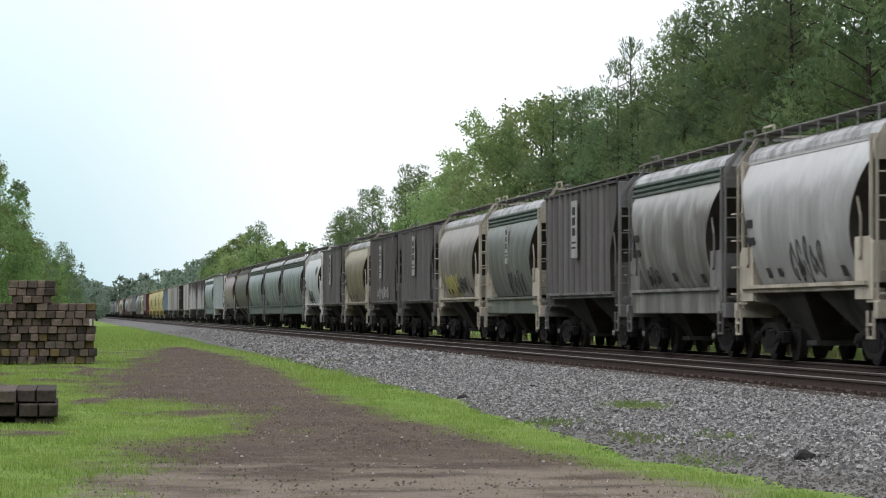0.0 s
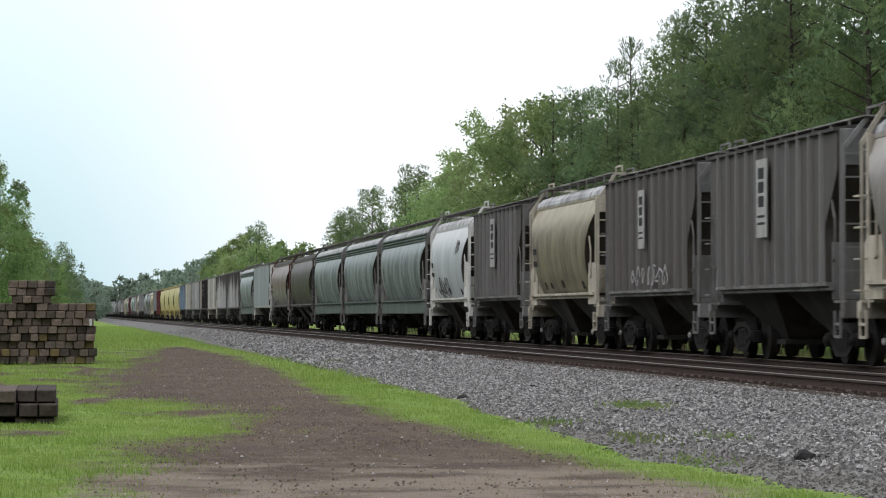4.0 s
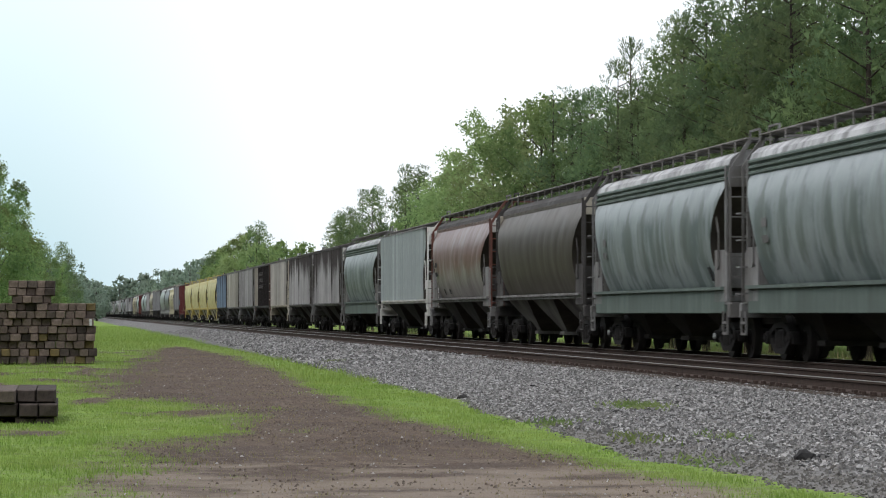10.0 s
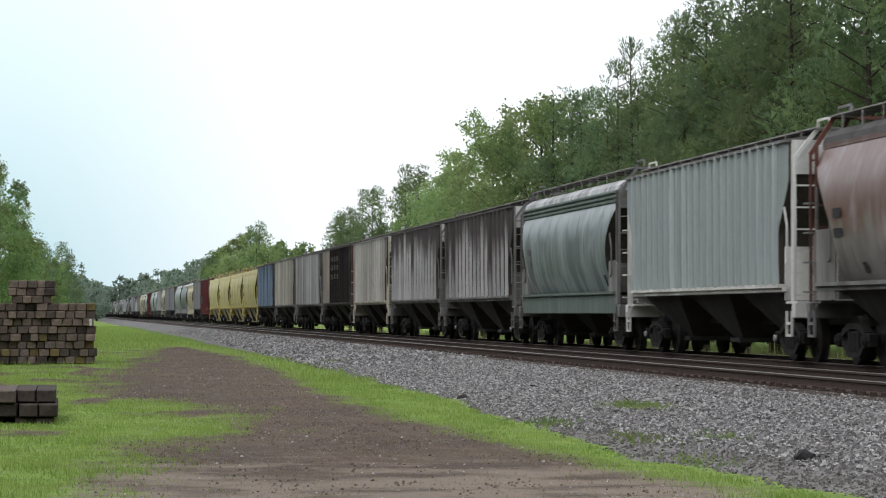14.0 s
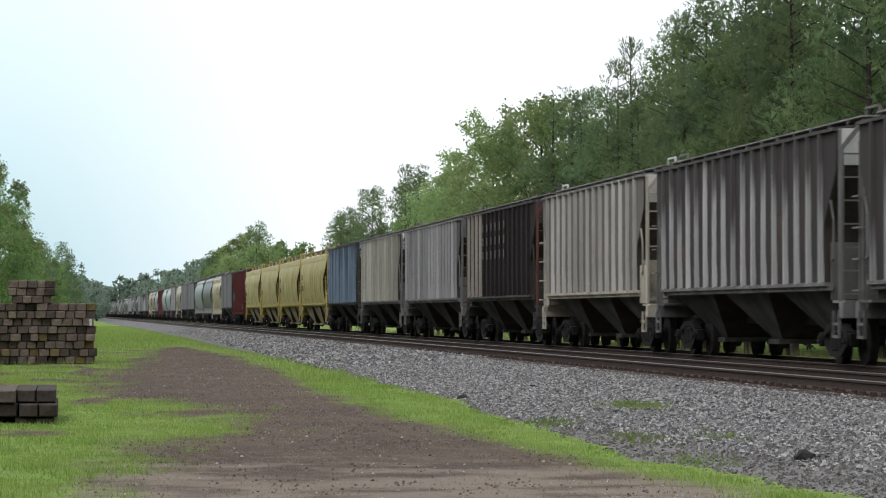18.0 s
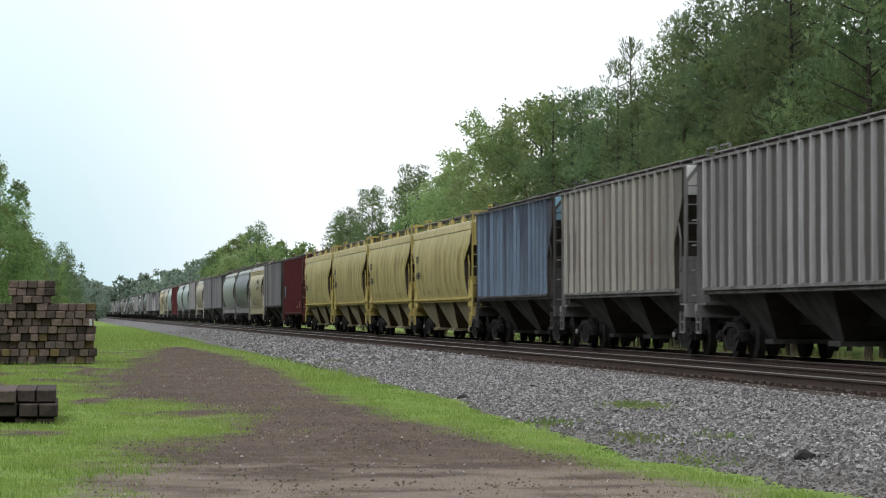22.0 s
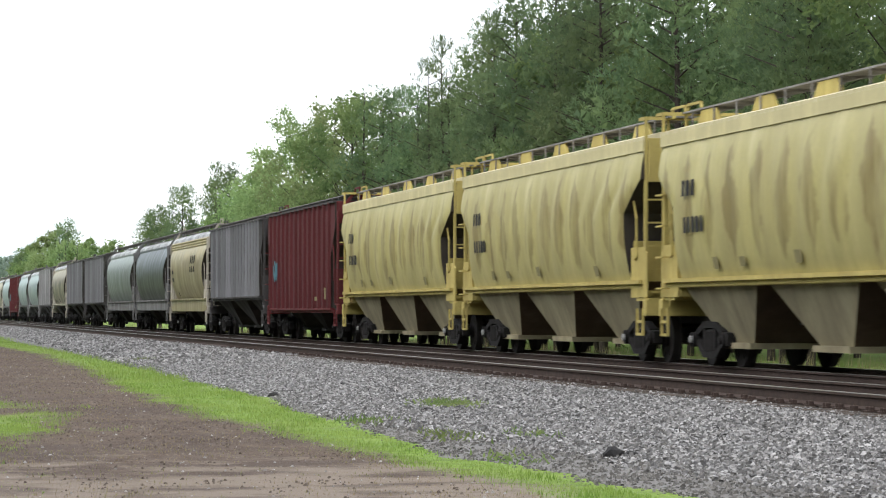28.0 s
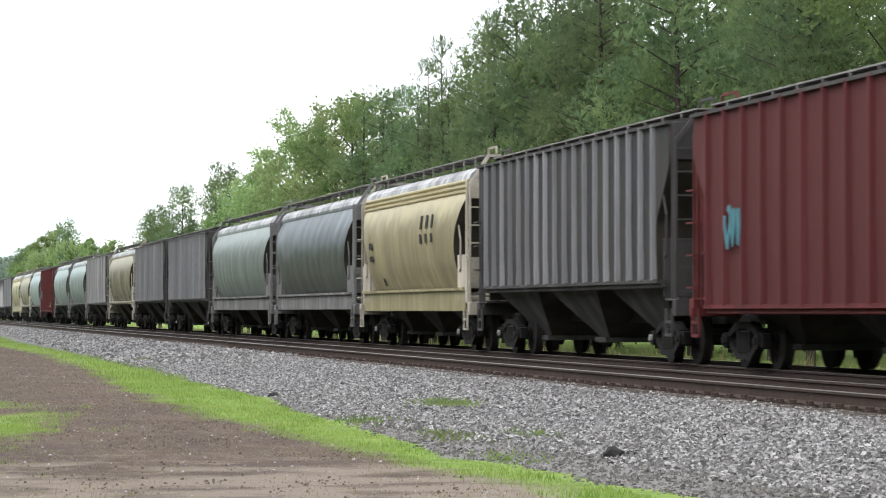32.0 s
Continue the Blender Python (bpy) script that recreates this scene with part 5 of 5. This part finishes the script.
def wood():
    k = 0
    for kind, x, y, h in EDGE:
        tree(kind, x, y, h, k, 0)
        k += 1
    # thin ragged tops that stand out above the rest
    for x, y, h in ((28.0, 131.5, 15.3), (28.0, 143.6, 15.2), (28.0, 147, 14.5), (27.8, 154, 13.6), (27.8, 157.5, 13.2), (27.8, 240, 13.8), (27.8, 274, 13.2)):
        tree("pine", x, y, h, k, 4)
        k += 1
    rng = random.Random(11)
    # the wood behind the train, row on row
    for row in range(3):
        y = 62 + row * 3
        while y < 178 + row * 8:
            kind = "pine" if rng.random() < 0.72 else "broad"
            tree(kind, 30.8 + row * 5 + rng.uniform(-1.2, 1.2), y, rng.uniform(12.8, 14.4) + row * 0.4 + max(0.0, (150 - y) * 0.05), k, row)
            y += rng.uniform(4.5, 7.5) + row * 1.2
            k += 1
    for row in range(2):
        y = 226
        while y < 300:
            tree("pine" if rng.random() < 0.6 else "broad", 29.5 + row * 5 + rng.uniform(-1.5, 1.5), y, rng.uniform(9.5, 11.8), k, 1)
            y += rng.uniform(6, 10)
            k += 1
    for x, y, h, kind in ((27.5, 424, 13.0, "lime"), (27.6, 438, 14.4, "lime"), (28.5, 433, 15.4, "pine"), (27.8, 453, 15.0, "lime"), (27.8, 470, 14.6, "lime"), (27.5, 490, 13.4, "lime"), (27.5, 510, 13.4, "broad"), (27, 540, 13.4, "pine")):
        tree(kind, x, y, h, k, 1)
        k += 1
    y = 400
    while y < 1100:
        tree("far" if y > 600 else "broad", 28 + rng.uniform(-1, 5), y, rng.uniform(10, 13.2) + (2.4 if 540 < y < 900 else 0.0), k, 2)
        y += rng.uniform(7, 13) * (1 if y < 700 else 1.6)
        k += 1
    # the wood on the camera's side, closing in on the line far off
    for x, y, h, kind in ((-7.6, 235, 15.4, "broad"), (-6.4, 250, 15.0, "broad"), (-6.0, 275, 13.6, "broad"), (-5.4, 295, 11.4, "broad"), (-4.4, 325, 10.8, "broad"), (-3.8, 345, 10.4, "broad"), (-2.8, 380, 10.8, "pine"), (-2.0, 410, 10.2, "broad"), (-0.4, 440, 12.0, "pine"), (0.6, 462, 10.8, "pine")):
        tree(kind, x, y, h, k, 0 if y < 300 else 1)
        k += 1
    y = 470
    while y < 1000:
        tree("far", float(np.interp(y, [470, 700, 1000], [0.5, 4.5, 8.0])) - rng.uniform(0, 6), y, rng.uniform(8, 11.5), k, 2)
        y += rng.uniform(6, 12)
        k += 1
    for i in range(9):
        y = 575 + 12.5 * i
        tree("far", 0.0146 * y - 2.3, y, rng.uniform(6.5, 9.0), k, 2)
        k += 1
    # unseen trees added beside and behind the camera, to dim the car sides
    for side, near in ((-1, 15.0), (1, 30.0)):
        y = -70.0
        while y < (228 if side < 0 else 58):
            for row in range(2 if side < 0 else 1):
                # beyond 100 m the unseen rows stand nearer, to shade the far cars
                closer = -3.0 if side < 0 and y > 100 else 0.0
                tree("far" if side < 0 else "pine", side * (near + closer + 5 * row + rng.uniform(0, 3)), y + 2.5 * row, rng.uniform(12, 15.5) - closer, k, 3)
                k += 1
            y += rng.uniform(4, 6.5)
    for i in range(14):
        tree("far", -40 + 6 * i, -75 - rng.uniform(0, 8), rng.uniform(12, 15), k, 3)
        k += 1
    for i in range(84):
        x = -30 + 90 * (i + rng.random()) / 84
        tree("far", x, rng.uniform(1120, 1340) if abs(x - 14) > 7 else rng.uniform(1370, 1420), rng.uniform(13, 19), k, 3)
        k += 1


wood()


# ---- grass ----
def grass(name, n, area, height, seed, want, material):
    rng = np.random.default_rng(seed)
    x0, x1, y0, y1 = area
    x, y = x0 + (x1 - x0) * rng.random(n), y0 + (y1 - y0) * rng.random(n) ** 1.5
    ok = np.array([want(float(a), float(b), rng.random()) for a, b in zip(x, y)])
    x, y = x[ok], y[ok]
    n = len(x)
    z = np.array([ground_z(float(a), float(b)) for a, b in zip(x, y)]) - 0.01
    tuft = np.array([0.55 + 0.9 * max(0.0, 0.5 + bumps(float(a), float(b) * 0.4, 1.6, 31.0)) * min(1.0, 0.3 + grassiness(float(a), float(b))) for a, b in zip(x, y)])
    h = height * tuft * (0.35 + 0.9 * rng.random(n) ** 1.5)
    a, lean, bend = rng.random(n) * 6.28, 0.5 * rng.random(n) * h, rng.random(n) * 6.28
    w = 0.003 + 0.005 * rng.random(n) + h * 0.012
    p0 = np.stack([x - w * np.cos(a), y - w * np.sin(a), z], 1)
    p1 = np.stack([x + w * np.cos(a), y + w * np.sin(a), z], 1)
    p2 = np.stack([x + lean * np.cos(bend), y + lean * np.sin(bend), z + h], 1)
    v = np.stack([p0, p1, p2], 1).reshape(-1, 3)
    me = bpy.data.meshes.new(name)
    me.from_pydata(v.tolist(), [], np.arange(3 * n).reshape(-1, 3).tolist())
    me.materials.append(material)
    return tagged(new(name, me), "fresh bright green grass blades", "grass", kind="stuff")


BLADE = leaf_material("grass_blades", (0.135, 0.215, 0.045), (0.225, 0.315, 0.07), (0.265, 0.325, 0.095))
grass("grass", 210000, (-4.0, 6.6, 18, 60), 0.055, 3, lambda x, y, u: x < edge_right(y) + 0.1 and x > -0.05 * y - 1 and grassiness(x, y) > 0.12 + 0.75 * u, BLADE)
grass("grass", 60000, (-5.0, 8.0, 60, 150), 0.12, 4, lambda x, y, u: x < edge_right(y) + 0.1 and x > -0.03 * y - 1 and grassiness(x, y) > 0.12 + 0.75 * u, BLADE)
grass("grass", 40000, (-8.0, 8.6, 150, 330), 0.22, 8, lambda x, y, u: x < edge_right(y) + 0.1 and x > -0.03 * y - 1, BLADE)

STRAW = leaf_material("dry_straw", (0.2, 0.16, 0.09), (0.34, 0.29, 0.16), (0.2, 0.24, 0.09))
tall = grass("tall_weeds", 15000, (21.0, 27.0, 50, 330), 0.55, 19, lambda x, y, u: True, STRAW)
tagged(tall, "dull straw-coloured weeds along the wood's edge", "weeds", kind="stuff")
straw = grass("dry_grass", 95000, (-1.5, 5.8, 21, 110), 0.045, 17, lambda x, y, u: grassiness(x, y) < 0.4 and x < dirt_right(y) and u > 0.62 - 0.7 * bumps(x, y * 0.3, 1.2, 51.0), STRAW)
tagged(straw, "sparse dry straw and dead grass on the dirt", "dry grass", kind="stuff")


# ---- clods, pebbles, sticks and weeds ----
def scatter(name, n, area, size, seed, want, material, label, category):
    rng = np.random.default_rng(seed)
    x0, x1, y0, y1 = area
    x, y = x0 + (x1 - x0) * rng.random(n), y0 + (y1 - y0) * rng.random(n) ** 1.6
    ok = np.array([want(float(a), float(b), rng.random()) for a, b in zip(x, y)])
    x, y = x[ok], y[ok]
    n = len(x)
    base = np.array([(-1, -0.8, -0.5), (1, -0.8, -0.5), (1, 0.8, -0.5), (-1, 0.8, -0.5), (-0.5, 0, 0.75), (0.5, 0, 0.75)])
    v = base[None] * (0.6 + 0.8 * rng.random((n, 6, 3)))
    r = size * (0.3 + 1.0 * rng.random(n) ** 2.5)
    z = np.array([ground_z(float(a), float(b)) for a, b in zip(x, y)])
    a = rng.random(n)[:, None] * 6.28
    vx, vy = v[:, :, 0] * np.cos(a) - v[:, :, 1] * np.sin(a), v[:, :, 0] * np.sin(a) + v[:, :, 1] * np.cos(a)
    co = np.stack([vx, vy, v[:, :, 2]], 2) * r[:, None, None] + np.stack([x, y, z + 0.15 * r], 1)[:, None]
    step = 6 * np.arange(n)[:, None, None]
    fc = (np.array([(0, 1, 5, 4), (2, 3, 4, 5)])[None] + step).reshape(-1, 4).tolist() + (np.array([(1, 2, 5), (3, 0, 4)])[None] + step).reshape(-1, 3).tolist()
    me = bpy.data.meshes.new(name)
    me.from_pydata(co.reshape(-1, 3).tolist(), [], fc)
    me.materials.append(material)
    return tagged(new(name, me), label, category, kind="stuff")


CLOD = island_material("dry_clods", (0.075, 0.055, 0.042), (0.2, 0.16, 0.126))
PEBBLE = island_material("pale_pebbles", (0.2, 0.185, 0.17), (0.5, 0.48, 0.45))
CRUMBLY = lambda x, y, u: BARE(x, y, u) and bumps(x, y * 0.5, 0.8, 41.0) + 0.5 * bumps(x, y, 3.0, 43.0) > 0.55 - 0.9 * u - 0.45 * min(1.0, max(-1.0, (y - 30) / 8))
BARE = lambda x, y, u: -1.5 < x < dirt_right(y) + 0.2 and grassiness(x, y) < 0.25 + 0.5 * u
scatter("clods", 60000, (-1.5, 5.8, 21, 125), 0.0145, 21, CRUMBLY, CLOD, "crumbly brown clods on the dirt", "dirt clods")
scatter("pebbles", 2600, (-1.5, 5.8, 20, 120), 0.014, 22, BARE, PEBBLE, "pale pebbles scattered on the dirt", "pebbles")
GRIT = island_material("dark_grit", (0.095, 0.089, 0.081), (0.23, 0.218, 0.2))
grit = stones("fine_gravel", 14000, 5.3, 7.6, 20, 52, bed_z, 15, 0.016, False)
grit.data.materials.append(GRIT)
tagged(grit, "fine dark grit along the foot of the ballast", "gravel", kind="stuff")
WEED = leaf_material("ballast_weeds", (0.07, 0.115, 0.035), (0.14, 0.2, 0.055), (0.18, 0.21, 0.08))
DEBRIS = plain("black_rubber_scrap", (0.02, 0.02, 0.021), (0.04, 0.038, 0.036), 8, 0.8)


def debris(x, y, z, w, d, h, turn, seed, name, label, category):
    """A torn lump or splinter lying on the stones."""
    rng = random.Random(seed)
    bm = bmesh.new()
    bmesh.ops.create_icosphere(bm, subdivisions=2, radius=1)
    for v in bm.verts:
        k = 1 + 0.35 * noise.noise(v.co * 1.7 + Vector((seed, 0, 0)))
        v.co = Vector((v.co.x * w * k, v.co.y * d * k, v.co.z * h * k))
    me = mesh_of(name, bm)
    me.materials.append(DEBRIS)
    ob = new(name, me)
    ob.matrix_basis = pose(x, y, z + h * 0.4, rng.uniform(-6, 6), rng.uniform(-6, 6), turn)
    return tagged(ob, label, category)


for x, y, w, d, h, turn, nm, lb, ct in (
        (6.66, 26.0, 0.11, 0.08, 0.07, 20, "rubber_scrap", "torn black rubber scrap lying on the ballast", "scrap"),
        (6.84, 26.05, 0.1, 0.05, 0.03, 30, "rubber_scrap", "flat grey strip beside the black scrap", "scrap"),
        (6.45, 47.5, 0.09, 0.06, 0.05, 0, "scrap_lump", "dark lump at the foot of the ballast", "scrap"),
        (9.6, 45.5, 0.11, 0.03, 0.03, 50, "wood_splinter", "dark splinter of wood on the ballast", "scrap"),
        (8.1, 50.5, 0.2, 0.03, 0.025, 62, "wood_splinter", "dark splinter of wood on the ballast", "scrap"),
        (7.2, 38.0, 0.07, 0.04, 0.03, 10, "wood_splinter", "dark splinter of wood on the ballast", "scrap")):
    debris(x, y, bed_z(x, y), w, d, h, turn, int(y * 10), nm, lb, ct)


def weeds(x, y, spread, n, seed, floor=bed_z):
    rng = np.random.default_rng(seed)
    v = []
    for k in range(n):
        px, py = x + rng.normal() * spread * 0.4, y + rng.normal() * spread * 1.6
        z, h, a = floor(px, py), 0.03 + 0.05 * rng.random(), rng.random() * 6.28
        lx, ly, w = 0.06 * math.cos(a), 0.06 * math.sin(a), 0.01 + 0.008 * rng.random()
        v += [(px - w, py, z), (px + w, py, z), (px + lx, py + ly, z + h)]
    me = bpy.data.meshes.new("weed_patch")
    me.from_pydata(v, [], [(3 * k, 3 * k + 1, 3 * k + 2) for k in range(n)])
    me.materials.append(WEED)
    return tagged(new("weed_patch", me), "low green weeds growing through the ballast", "weeds", kind="stuff")


for k, (x, y, sp, n) in enumerate(((7.75, 39.5, 0.45, 520), (7.4, 82.0, 0.5, 300), (6.9, 30.5, 0.3, 70), (6.2, 31.5, 0.4, 110), (6.1, 36.5, 0.4, 110), (5.9, 27.0, 0.3, 60))):
    weeds(x, y, sp, n, k)
for k, (x, y, sp, n) in enumerate(((12.5, 58.0, 0.3, 160), (12.9, 45.0, 0.35, 120), (12.7, 38.5, 0.4, 160))):
    weeds(x, y, sp, n, 20 + k, lambda a, b: TIE_Z - 0.01)

tagged_tie = [ob for r, ob in TIES if r == 5][0]
tx0, ty0, tz0 = tagged_tie.matrix_basis.translation
tag_bm = bmesh.new()
box(tag_bm, tx0 + 0.03, tx0 + 0.1, ty0 - 0.035, ty0 + 0.06, tz0 + 0.01, tz0 + 0.2)
tag_me = mesh_of("paper_tag", tag_bm)
tag_me.materials.append(WHITE)
tagged(new("paper_tag", tag_me), "small white tag stapled to a stacked tie", "tag")


# ---- what moves ----
def motions():
    times = [0, 2, 4, 6, 8, 10, 12, 14, 16, 18, 20, 22, 24, 26, 28, 30, 32]
    for car, y0 in CARS:
        walk(car, [(t, pose(TRAIN_X, y0 - travelled(t), RAIL_Z)) for t in times])
    # every axle of the train turns alike: one roll for leading and one for trailing axles
    for dy, axles in WHEELSETS.items():
        steps = [k / FPS for k in range(0, 32 * FPS + 1)]
        walk(axles[0], [(t, pose(0, dy, 0.455, math.degrees(travelled(t) / 0.455) % 360, 0, 0)) for t in steps])
        lead = axles[0].animation_data
        for other in axles[1:]:
            other.rotation_mode = "QUATERNION"
            keys = other.animation_data_create()
            keys.action = lead.action
            keys.action_slot = lead.action_slot


motions()
